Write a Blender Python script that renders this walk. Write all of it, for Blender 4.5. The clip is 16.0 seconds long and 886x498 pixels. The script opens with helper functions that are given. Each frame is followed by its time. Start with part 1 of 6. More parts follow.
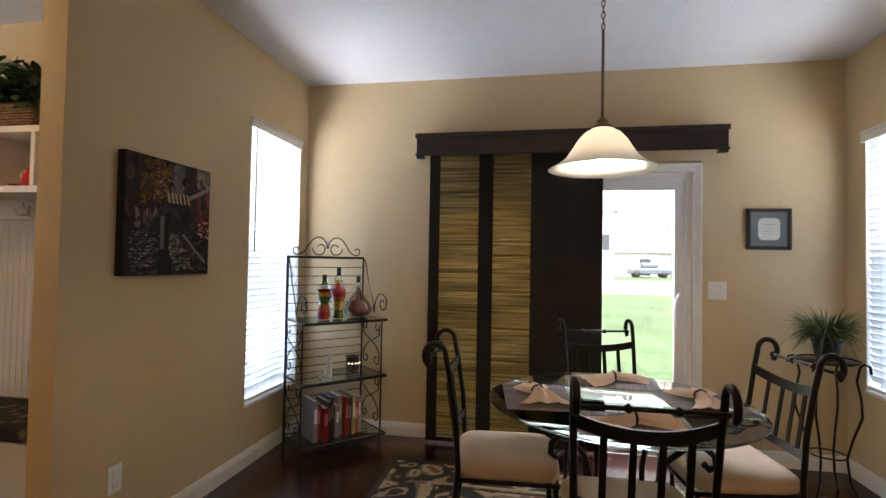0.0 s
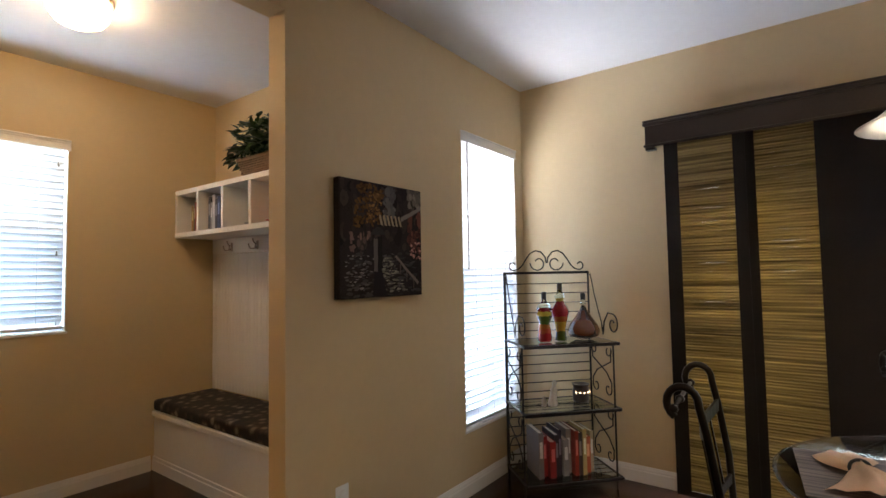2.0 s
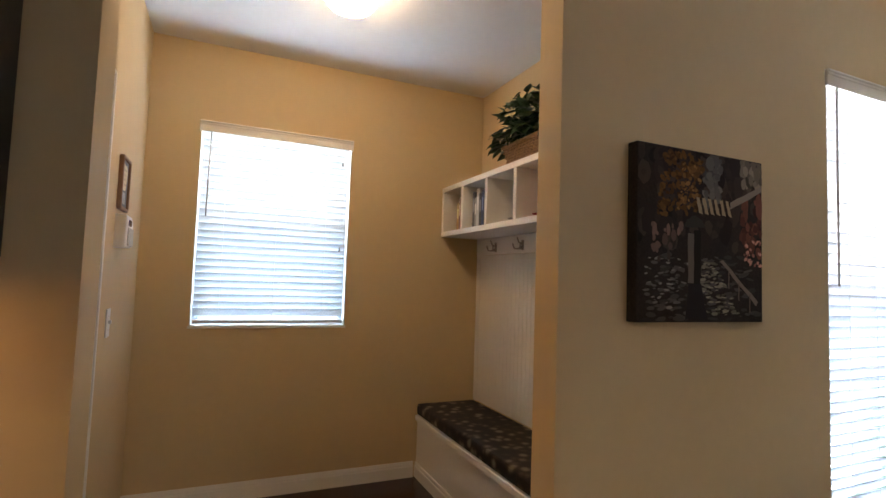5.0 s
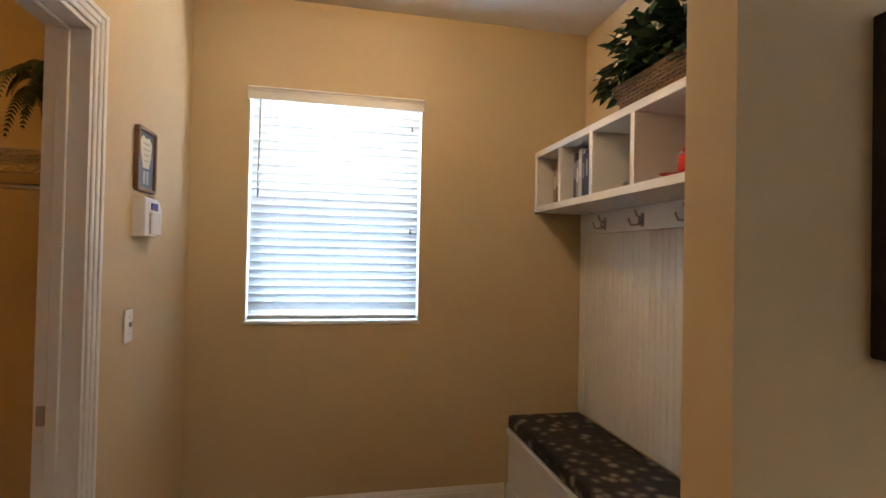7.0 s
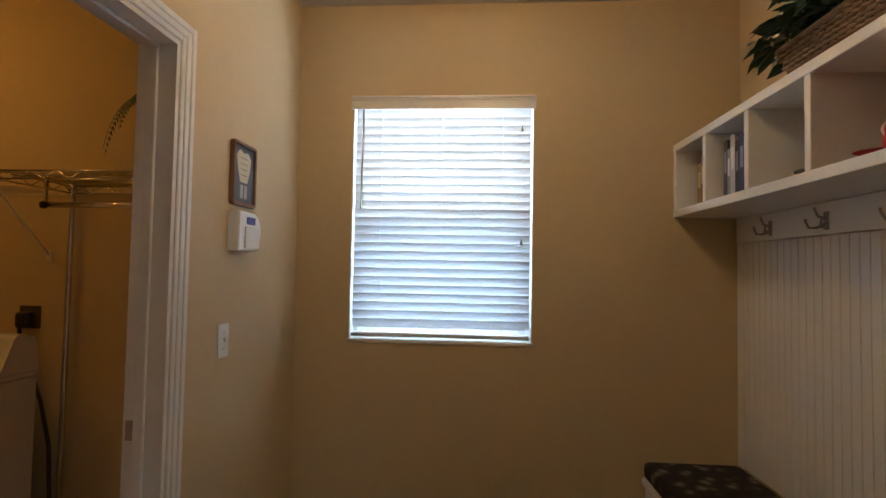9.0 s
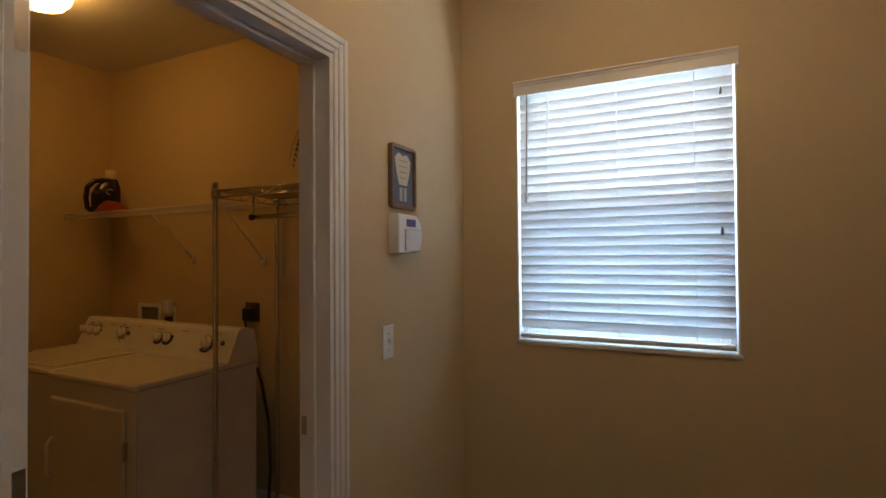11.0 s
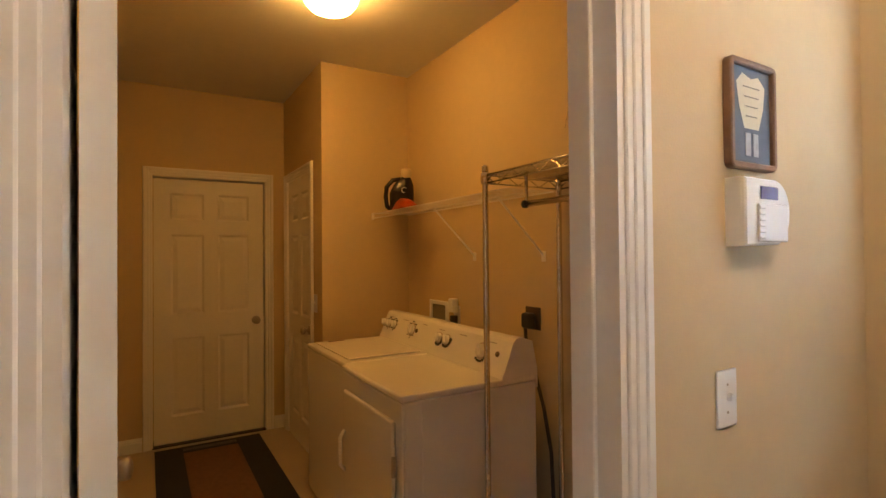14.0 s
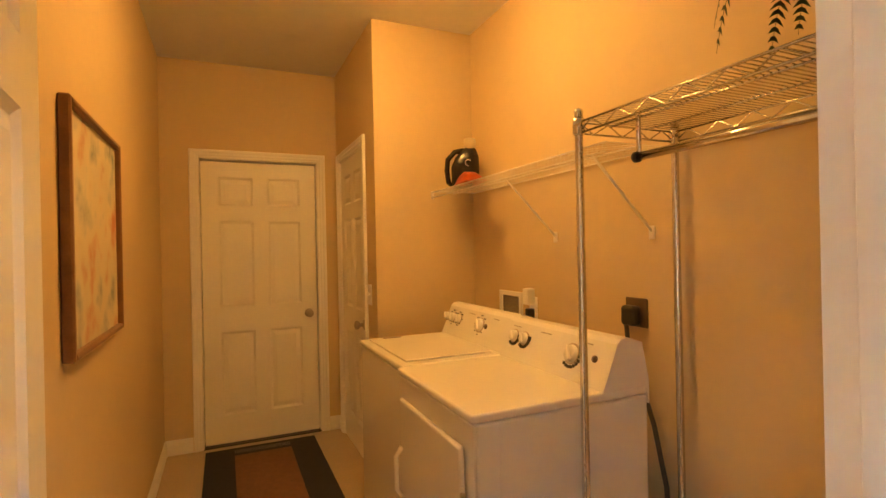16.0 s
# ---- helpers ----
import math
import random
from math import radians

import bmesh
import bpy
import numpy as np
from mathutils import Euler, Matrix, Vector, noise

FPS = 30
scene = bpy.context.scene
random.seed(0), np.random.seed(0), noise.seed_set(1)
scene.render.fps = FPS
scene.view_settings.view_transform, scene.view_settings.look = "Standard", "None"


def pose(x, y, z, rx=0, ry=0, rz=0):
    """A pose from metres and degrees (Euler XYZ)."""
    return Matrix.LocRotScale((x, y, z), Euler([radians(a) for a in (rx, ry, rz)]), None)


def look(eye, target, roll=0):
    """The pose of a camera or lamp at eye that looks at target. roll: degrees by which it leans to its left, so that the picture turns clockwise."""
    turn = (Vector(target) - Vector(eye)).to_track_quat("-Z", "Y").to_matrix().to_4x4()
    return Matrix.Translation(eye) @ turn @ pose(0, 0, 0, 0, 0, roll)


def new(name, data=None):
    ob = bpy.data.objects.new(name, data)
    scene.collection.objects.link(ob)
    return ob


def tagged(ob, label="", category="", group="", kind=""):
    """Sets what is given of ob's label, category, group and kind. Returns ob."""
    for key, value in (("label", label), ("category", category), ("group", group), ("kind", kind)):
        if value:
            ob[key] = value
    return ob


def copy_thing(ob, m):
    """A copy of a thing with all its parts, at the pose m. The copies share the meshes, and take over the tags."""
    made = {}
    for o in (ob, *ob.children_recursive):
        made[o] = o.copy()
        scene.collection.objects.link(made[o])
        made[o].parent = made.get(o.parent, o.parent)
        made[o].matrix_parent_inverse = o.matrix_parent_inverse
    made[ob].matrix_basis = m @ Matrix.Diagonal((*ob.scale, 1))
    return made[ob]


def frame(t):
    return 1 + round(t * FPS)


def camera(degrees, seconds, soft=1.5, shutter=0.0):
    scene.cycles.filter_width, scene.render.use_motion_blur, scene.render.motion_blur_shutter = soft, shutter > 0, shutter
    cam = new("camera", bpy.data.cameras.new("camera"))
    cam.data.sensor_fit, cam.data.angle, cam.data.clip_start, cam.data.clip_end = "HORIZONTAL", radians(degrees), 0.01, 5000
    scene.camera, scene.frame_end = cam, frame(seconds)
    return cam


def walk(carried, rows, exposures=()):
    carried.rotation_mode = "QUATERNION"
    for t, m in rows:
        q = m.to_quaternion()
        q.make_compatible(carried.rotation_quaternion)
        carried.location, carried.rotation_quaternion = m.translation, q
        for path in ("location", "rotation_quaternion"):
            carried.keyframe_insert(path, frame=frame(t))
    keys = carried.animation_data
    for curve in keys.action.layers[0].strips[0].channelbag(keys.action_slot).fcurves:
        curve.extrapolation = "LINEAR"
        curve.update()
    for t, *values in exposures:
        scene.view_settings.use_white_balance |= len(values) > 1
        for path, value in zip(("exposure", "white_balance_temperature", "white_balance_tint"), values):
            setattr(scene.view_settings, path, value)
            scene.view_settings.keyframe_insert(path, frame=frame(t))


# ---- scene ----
cam = camera(83.2, 16.0)
PATH = [
    (0, (0.311, 0.219, 1.333), (-0.055, 2.185, 1.386), 1.0),
    (0.5, (0.317, 0.282, 1.355), (-0.227, 2.206, 1.381), 0.9),
    (1, (0.282, 0.418, 1.36), (-0.489, 2.263, 1.393), 0.1),
    (1.5, (0.293, 0.505, 1.382), (-0.706, 2.237, 1.426), -0.1),
    (2, (0.255, 0.588, 1.352), (-0.942, 2.187, 1.455), -1.0),
    (2.5, (0.187, 0.637, 1.378), (-1.184, 2.088, 1.505), -0.5),
    (3, (0.149, 0.667, 1.357), (-1.369, 1.958, 1.519), -0.5),
    (3.5, (0.018, 0.726, 1.367), (-1.6, 1.892, 1.52), 0.3),
    (4, (-0.093, 0.817, 1.378), (-1.792, 1.862, 1.523), 0.6),
    (4.5, (-0.191, 0.884, 1.352), (-1.962, 1.804, 1.493), 1.4),
    (7, (-0.853, 1.257, 1.4), (-2.81, 1.668, 1.427), 1.2),
    (7.5, (-0.95, 1.279, 1.4), (-2.921, 1.616, 1.43), 1.1),
    (8, (-1.016, 1.309, 1.403), (-3.004, 1.524, 1.435), 1.1),
    (10.5, (-1.239, 1.561, 1.389), (-3.109, 0.856, 1.463), 0.3),
    (11, (-1.3, 1.502, 1.435), (-3.102, 0.634, 1.466), -0.4),
    (11.5, (-1.42, 1.427, 1.427), (-3.118, 0.371, 1.477), -0.5),
    (12, (-1.501, 1.356, 1.424), (-3.084, 0.135, 1.477), -0.6),
    (12.5, (-1.566, 1.305, 1.421), (-3.028, -0.058, 1.474), -0.6),
    (13, (-1.657, 1.241, 1.417), (-2.983, -0.255, 1.471), -0.3),
    (13.5, (-1.739, 1.192, 1.44), (-2.92, -0.421, 1.466), -0.7),
    (14, (-1.805, 1.132, 1.435), (-2.825, -0.589, 1.46), -0.5),
    (14.5, (-1.854, 1.06, 1.423), (-2.767, -0.719, 1.446), -0.5),
    (15, (-1.911, 0.955, 1.416), (-2.763, -0.854, 1.428), -0.6),
    (15.5, (-1.961, 0.799, 1.392), (-2.775, -1.028, 1.402), -1.0),
    (16, (-1.99, 0.698, 1.379), (-2.794, -1.134, 1.38), -1.2),
]
EXPOSURE = [(0.0, 0.43), (4.7, 0.47), (6.8, 0.48), (8.2, 0.2), (10.3, -0.45), (11.5, -0.35), (12.5, 0.1), (13.5, 0.85), (14.5, 1.42), (15.3, 2.0), (16.0, 2.32)]
walk(cam, [(t, look(eye, target, roll)) for t, eye, target, roll in PATH], EXPOSURE)

# ---- light ----
world = bpy.data.worlds.new("sky")
scene.world = world
world.use_nodes = True
_n = world.node_tree.nodes
_sky = _n.new("ShaderNodeTexSky")
_sky.sky_type, _sky.sun_disc = "NISHITA", False
_sky.sun_elevation, _sky.sun_rotation = radians(48), radians(200)
_n["Background"].inputs[1].default_value = 0.15
_soft = _n.new("ShaderNodeHueSaturation")
_soft.inputs["Saturation"].default_value, _soft.inputs["Value"].default_value = 0.2, 3.2
world.node_tree.links.new(_sky.outputs[0], _soft.inputs["Color"])
world.node_tree.links.new(_soft.outputs[0], _n["Background"].inputs[0])
_sun = new("sun", bpy.data.lights.new("sun", "SUN"))
_sun.data.energy, _sun.data.angle, _sun.data.color = 5.0, radians(15), (1, 0.96, 0.9)
_sun.matrix_world = look((0, 0, 10), (0 - 0.30, 0 + 0.82, 10 - 1.0))


def area_light(name, eye, target, sx, sy, watts, color):
    ob = new(name, bpy.data.lights.new(name, "AREA"))
    ob.data.shape, ob.data.size, ob.data.size_y = "RECTANGLE", sx, sy
    ob.data.energy, ob.data.color = watts, color
    ob.matrix_world = look(eye, target)
    return ob


DAY = (0.74, 0.88, 1.0)
SOFT_DAY = (0.86, 0.88, 0.98)
WARM = (1.0, 0.49, 0.15)
area_light("daylight_west", (-3.84, 1.25, 1.65), (-3.0, 1.25, 1.65), 0.98, 1.3, 100, DAY)
area_light("daylight_nook", (-1.80, 3.47, 1.345), (-1.0, 3.47, 1.345), 0.8, 1.95, 125, SOFT_DAY)
area_light("daylight_east", (2.63, 3.29, 1.39), (2.0, 3.29, 1.39), 0.95, 1.68, 62, SOFT_DAY)
area_light("daylight_slider", (1.0, 4.75, 2.62), (0.8, 3.2, 1.2), 1.5, 0.7, 170, SOFT_DAY)
area_light("under_cabinet_lamp", (-1.28, 0.25, 1.352), (-1.28, 0.25, 0.9), 0.10, 0.5, 1.2, WARM)

# ---- materials ----


def _mat(name):
    m = bpy.data.materials.new(name)
    m.use_nodes = True
    return m, m.node_tree.nodes, m.node_tree.links, m.node_tree.nodes["Principled BSDF"]


def plain(name, color, rough=0.6, metal=0.0, var=0.10, scale=6.0, bump=0.0, bscale=200.0, coat=0.0):
    """A surface with broad and fine variation of its colour and a fine relief."""
    m, n, l, b = _mat(name)
    tc = n.new("ShaderNodeTexCoord")
    big, small = n.new("ShaderNodeTexNoise"), n.new("ShaderNodeTexNoise")
    big.inputs["Scale"].default_value, small.inputs["Scale"].default_value = scale, scale * 14
    big.inputs["Detail"].default_value = small.inputs["Detail"].default_value = 4
    add = n.new("ShaderNodeMath"); add.operation = "ADD"
    ramp = n.new("ShaderNodeMapRange")
    ramp.inputs["From Min"].default_value, ramp.inputs["From Max"].default_value = 0.6, 1.4
    ramp.inputs["To Min"].default_value, ramp.inputs["To Max"].default_value = 1 - var, 1 + var
    mul = n.new("ShaderNodeVectorMath"); mul.operation = "SCALE"
    mul.inputs[0].default_value = color[:3]
    l.new(tc.outputs["Object"], big.inputs["Vector"]); l.new(tc.outputs["Object"], small.inputs["Vector"])
    l.new(big.outputs["Fac"], add.inputs[0]); l.new(small.outputs["Fac"], add.inputs[1])
    l.new(add.outputs[0], ramp.inputs["Value"]); l.new(ramp.outputs[0], mul.inputs["Scale"])
    l.new(mul.outputs[0], b.inputs["Base Color"])
    b.inputs["Roughness"].default_value, b.inputs["Metallic"].default_value = rough, metal
    b.inputs["Coat Weight"].default_value = coat
    if bump:
        fine, bp = n.new("ShaderNodeTexNoise"), n.new("ShaderNodeBump")
        fine.inputs["Scale"].default_value, fine.inputs["Detail"].default_value = bscale, 3
        bp.inputs["Strength"].default_value, bp.inputs["Distance"].default_value = bump, 0.004
        l.new(tc.outputs["Object"], fine.inputs["Vector"]); l.new(fine.outputs["Fac"], bp.inputs["Height"])
        l.new(bp.outputs["Normal"], b.inputs["Normal"])
    return m


def glass_mat(name, color=(1, 1, 1), rough=0.0, ior=1.45):
    m, n, l, b = _mat(name)
    b.inputs["Base Color"].default_value = (*color, 1)
    b.inputs["Roughness"].default_value, b.inputs["IOR"].default_value = rough, ior
    b.inputs["Transmission Weight"].default_value = 1
    return m


def see_through(name, color, rough, amount):
    """A thin material that lets light through, such as a blind's slat or a woven shade."""
    m, n, l, b = _mat(name)
    b.inputs["Base Color"].default_value, b.inputs["Roughness"].default_value = (*color, 1), rough
    tr, mix = n.new("ShaderNodeBsdfTranslucent"), n.new("ShaderNodeMixShader")
    tr.inputs["Color"].default_value, mix.inputs[0].default_value = (*color, 1), amount
    l.new(b.outputs[0], mix.inputs[1]); l.new(tr.outputs[0], mix.inputs[2])
    l.new(mix.outputs[0], n["Material Output"].inputs[0])
    return m


def glow_mat(name, color, strength):
    m, n, l, b = _mat(name)
    b.inputs["Base Color"].default_value = (*color, 1)
    b.inputs["Emission Color"].default_value, b.inputs["Emission Strength"].default_value = (*color, 1), strength
    return m


M_WALL = plain("wall_paint", (0.60, 0.47, 0.28), 0.7, var=0.03, scale=1.5, bump=0.10, bscale=160)
M_CEIL = plain("ceiling_paint", (0.72, 0.72, 0.73), 0.8, var=0.03, scale=1.5, bump=0.15, bscale=120)
M_TRIM = plain("white_trim_paint", (0.80, 0.79, 0.76), 0.35, var=0.03, scale=3, bump=0.02)
M_DOORWHITE = plain("white_door_paint", (0.78, 0.76, 0.70), 0.4, var=0.03, scale=3, bump=0.03, bscale=90)
M_ESPRESSO = plain("espresso_wood", (0.022, 0.013, 0.010), 0.35, var=0.3, scale=5, bump=0.05)
M_IRON = plain("dark_wrought_iron", (0.020, 0.016, 0.014), 0.35, metal=0.6, var=0.3, scale=20, bump=0.1, bscale=120)
M_NICKEL = plain("brushed_nickel", (0.42, 0.38, 0.33), 0.3, metal=1.0, var=0.1, scale=30)
M_CHROME = plain("chrome", (0.62, 0.60, 0.57), 0.14, metal=1.0, var=0.05, scale=30)
M_SLAT = see_through("white_blind_slat", (0.86, 0.88, 0.90), 0.45, 0.155)
M_GLASS = glass_mat("window_glass")
def screen_mat():
    m, n, l, b = _mat("insect_mesh")
    tr, mix = n.new("ShaderNodeBsdfTransparent"), n.new("ShaderNodeMixShader")
    tr.inputs["Color"].default_value = (0.86, 0.93, 1, 1)
    mix.inputs[0].default_value = 0.24
    b.inputs["Base Color"].default_value, b.inputs["Roughness"].default_value = (0.04, 0.045, 0.05, 1), 0.7
    l.new(tr.outputs[0], mix.inputs[1]); l.new(b.outputs[0], mix.inputs[2]); l.new(mix.outputs[0], n["Material Output"].inputs[0])
    return m


M_SCREEN = screen_mat()
M_VINYL = plain("white_vinyl", (0.80, 0.81, 0.82), 0.35, var=0.02)
M_LAWN = plain("lawn", (0.16, 0.24, 0.11), 0.9, var=0.5, scale=0.5, bump=0.4, bscale=30)
M_TILE = plain("beige_vinyl_floor", (0.42, 0.33, 0.22), 0.35, var=0.08, scale=4)
M_APPL = plain("white_enamel", (0.76, 0.75, 0.72), 0.22, var=0.02, scale=4, coat=0.3)
M_BLACK = plain("black_plastic", (0.02, 0.02, 0.02), 0.4, var=0.2)


def wood_floor():
    m, n, l, b = _mat("dark_hardwood")
    tc, br = n.new("ShaderNodeTexCoord"), n.new("ShaderNodeTexBrick")
    br.offset, br.inputs["Scale"].default_value = 0.37, 1.0
    br.inputs["Brick Width"].default_value, br.inputs["Row Height"].default_value = 1.1, 0.083
    br.inputs["Mortar Size"].default_value, br.inputs["Mortar Smooth"].default_value = 0.0012, 0.3
    br.inputs["Color1"].default_value, br.inputs["Color2"].default_value = (0.030, 0.009, 0.006, 1), (0.060, 0.020, 0.012, 1)
    br.inputs["Mortar"].default_value = (0.008, 0.003, 0.002, 1)
    mp, gr = n.new("ShaderNodeMapping"), n.new("ShaderNodeTexNoise")
    mp.inputs["Scale"].default_value = (3, 60, 1)
    gr.inputs["Scale"].default_value, gr.inputs["Detail"].default_value = 1.5, 6
    mix = n.new("ShaderNodeMix"); mix.data_type, mix.blend_type = "RGBA", "MULTIPLY"
    mix.inputs[0].default_value = 0.6
    l.new(tc.outputs["Object"], br.inputs["Vector"]); l.new(tc.outputs["Object"], mp.inputs["Vector"])
    l.new(mp.outputs[0], gr.inputs["Vector"])
    l.new(br.outputs["Color"], mix.inputs[6]); l.new(gr.outputs["Color"], mix.inputs[7])
    l.new(mix.outputs[2], b.inputs["Base Color"])
    bp = n.new("ShaderNodeBump"); bp.inputs["Strength"].default_value, bp.inputs["Distance"].default_value = 0.25, 0.003
    inv = n.new("ShaderNodeMath"); inv.operation = "SUBTRACT"; inv.inputs[0].default_value = 1
    l.new(br.outputs["Fac"], inv.inputs[1]); l.new(inv.outputs[0], bp.inputs["Height"])
    l.new(bp.outputs[0], b.inputs["Normal"])
    b.inputs["Roughness"].default_value = 0.22
    return m


M_FLOOR = wood_floor()

# ---- mesh helpers ----


def box(bm, x0, x1, y0, y1, z0, z1, bevel=0.0, seg=1):
    r = bmesh.ops.create_cube(bm, size=1.0, matrix=Matrix.Translation(((x0 + x1) / 2, (y0 + y1) / 2, (z0 + z1) / 2))
                              @ Matrix.Diagonal((abs(x1 - x0), abs(y1 - y0), abs(z1 - z0), 1)))
    if bevel:
        vs = set(r["verts"])
        es = [e for e in bm.edges if e.verts[0] in vs and e.verts[1] in vs]
        bmesh.ops.bevel(bm, geom=es, offset=bevel, segments=seg, affect="EDGES", profile=0.5)
    return bm


def bx(*a, **k):
    return box(bmesh.new(), *a, **k)


def lathe(profile, n=24, bm=None, at=(0, 0, 0), caps=True):
    """A body turned about z from rows of (radius, height)."""
    bm = bm or bmesh.new()
    rings = []
    for r, z in profile:
        rings.append([bm.verts.new((at[0] + r * math.cos(2 * math.pi * i / n), at[1] + r * math.sin(2 * math.pi * i / n), at[2] + z)) for i in range(n)])
    for a, b in zip(rings, rings[1:]):
        for i in range(n):
            f = bm.faces.new((a[i], a[(i + 1) % n], b[(i + 1) % n], b[i]))
            f.smooth = True
    for ring, flip in ((rings[0], True), (rings[-1], False)):
        if caps and profile[0 if flip else -1][0] > 1e-4:
            bm.faces.new(ring[::-1] if flip else ring)
    return bm


def tube(pts, r, n=8, bm=None, closed=False, taper=None):
    """A rod of radius r along the points."""
    bm = bm or bmesh.new()
    pts = [Vector(p) for p in pts]
    rings, up = [], None
    for i, p in enumerate(pts):
        if closed:
            d = pts[(i + 1) % len(pts)] - pts[i - 1]
        else:
            d = pts[min(i + 1, len(pts) - 1)] - pts[max(i - 1, 0)]
        d.normalize()
        if up is None:
            up = Vector((0, 0, 1)) if abs(d.z) < 0.9 else Vector((1, 0, 0))
        side = d.cross(up).normalized()
        up = side.cross(d).normalized()
        rr = r * (taper[i] if taper else 1)
        rings.append([bm.verts.new(p + rr * (math.cos(2 * math.pi * k / n) * side + math.sin(2 * math.pi * k / n) * up)) for k in range(n)])
    pairs = list(zip(rings, rings[1:])) + ([(rings[-1], rings[0])] if closed else [])
    for a, b in pairs:
        for k in range(n):
            f = bm.faces.new((a[k], b[k], b[(k + 1) % n], a[(k + 1) % n]))
            f.smooth = True
    if not closed:
        bm.faces.new(rings[0]); bm.faces.new(rings[-1][::-1])
    return bm


def mesh_of(bm, name, material):
    bmesh.ops.recalc_face_normals(bm, faces=bm.faces[:])
    me = bpy.data.meshes.new(name)
    bm.to_mesh(me)
    bm.free()
    for mt in material if isinstance(material, (list, tuple)) else (material,):
        me.materials.append(mt)
    return me


def part(name, bm, material, parent=None, label=""):
    ob = new(name, mesh_of(bm, name, material))
    if parent:
        ob.parent = parent
    return tagged(ob, label)


def shared(name, me, parent, m):
    ob = new(name, me)
    ob.parent, ob.matrix_basis = parent, m
    return ob


def thing(name, x, y, z, rz=0.0, label="", category="", group="", kind=""):
    ob = new(name)
    ob.empty_display_size = 0.1
    ob.matrix_basis = pose(x, y, z, 0, 0, rz)
    return tagged(ob, label, category, group, kind)


def structure(name, bm, material, label, category):
    return tagged(part(name, bm, material), label, category, kind="structure")


def wall(name, axis, p0, p1, a0, a1, z0, z1, holes=(), label="tan painted drywall wall", category="wall", material=None):
    """A wall between p0 and p1 across, a0 to a1 along, with holes (a, b, low, high)."""
    bm = bmesh.new()
    cuts = sorted({a0, a1, *[h[0] for h in holes], *[h[1] for h in holes]})
    for lo, hi in zip(cuts, cuts[1:]):
        spans = [(z0, z1)]
        for a, b, low, high in holes:
            if a <= lo and hi <= b:
                spans = [s for q0, q1 in spans for s in ((q0, min(q1, low)), (max(q0, high), q1)) if s[1] - s[0] > 1e-4]
        for q0, q1 in spans:
            if axis == "x":
                box(bm, p0, p1, lo, hi, q0, q1)
            else:
                box(bm, lo, hi, p0, p1, q0, q1)
    return structure(name, bm, material or M_WALL, label, category)


# ---- structure ----
H = 2.74
XA = -1.51
XB, XM, YN, YD, YE = -1.625, -3.60, 2.69, 0.507, 1.852
XL, XE = -3.45, -1.595
structure("floor_hardwood", box(box(bmesh.new(), XA, 2.37, -3.5, 3.96, -0.08, 0), XM, XA, 0.45, YN, -0.08, 0), M_FLOOR, "dark reddish brown glossy hardwood floor", "floor")
structure("floor_laundry", bx(XL, XE, -3.20, 0.45, -0.08, 0.002), M_TILE, "beige sheet vinyl laundry floor", "floor")
structure("ceiling_nook", bx(XB, 2.51, -3.6, 4.1, H, H + 0.12), M_CEIL, "white painted ceiling of the dining nook", "ceiling")
structure("ceiling_mudroom", bx(-3.76, XB, 0.45, 2.82, H, H + 0.12), M_CEIL, "white painted mudroom ceiling", "ceiling")
structure("ceiling_laundry", bx(-3.76, XB, -3.37, 0.45, H, H + 0.12), M_CEIL, "white painted laundry ceiling", "ceiling")
A0, A1, AZ0, AZ1 = 3.15, 3.845, 0.39, 2.265
wall("wall_nook_west", "x", XB, XA, YE, 3.96, 0, H, [(A0, A1, AZ0, AZ1)])
wall("wall_opening_header", "x", XB, XA, 0.715, YE, 2.495, H, label="tan drywall header above the mudroom opening")
wall("wall_kitchen_west", "x", XE, -1.44, -3.5, YD - 0.12, 0, H)
wall("wall_opening_stub", "x", XB + 0.035, -1.44, YD, 0.715, 0, H)
DX0, DX1, DZ = -2.566, -1.716, 2.08
wall("wall_laundry_door", "y", YD - 0.12, YD, XM, -1.44, 0, H, [(DX0, DX1, 0, DZ)])
B0, B1, BZ0, BZ1 = 0.787, 1.703, 1.033, 2.265
wall("wall_mudroom_west", "x", -3.76, XM, YD - 0.12, 2.82, 0, H, [(B0, B1, BZ0, BZ1)])
wall("wall_laundry_west", "x", -3.62, XL, -3.37, YD - 0.12, 0, H)
wall("wall_mudroom_north", "y", YN, 2.82, XM, XB, 0, H)
S0, S1, SZ = -0.427, 1.386, 2.0
wall("wall_north", "y", 3.96, 4.10, XB, 2.475, 0, H, [(S0, S1, 0, SZ)])
C0, C1, CZ0, CZ1 = 2.87, 3.765, 0.58, 2.20
wall("wall_east", "x", 2.335, 2.475, -3.6, 3.96, 0, H, [(C0, C1, CZ0, CZ1)])
wall("wall_south", "y", -3.6, -3.5, XE, 2.335, 0, H)
GX0, GX1, GZ = -2.652, -1.836, 2.058
wall("wall_laundry_end", "y", -3.37, -3.20, XL, XE, 0, H, [(GX0, GX1, 0, GZ)])
wall("wall_closet_front", "y", -2.256, -2.136, XL, -2.806, 0, H)
K0, K1, KZ = -3.07, -2.395, 2.045
wall("wall_closet_side", "x", -2.926, -2.806, -3.20, -2.256, 0, H, [(K0, K1, 0, KZ)])
structure("garage_side_wall", bx(-2.9, -1.5, -3.80, -3.70, -0.1, H), M_WALL, "plain wall behind the garage door", "wall")
structure("closet_back_wall", bx(XL, XL + 0.02, -3.20, -2.256, 0, H), M_WALL, "plain wall inside the closet", "wall")


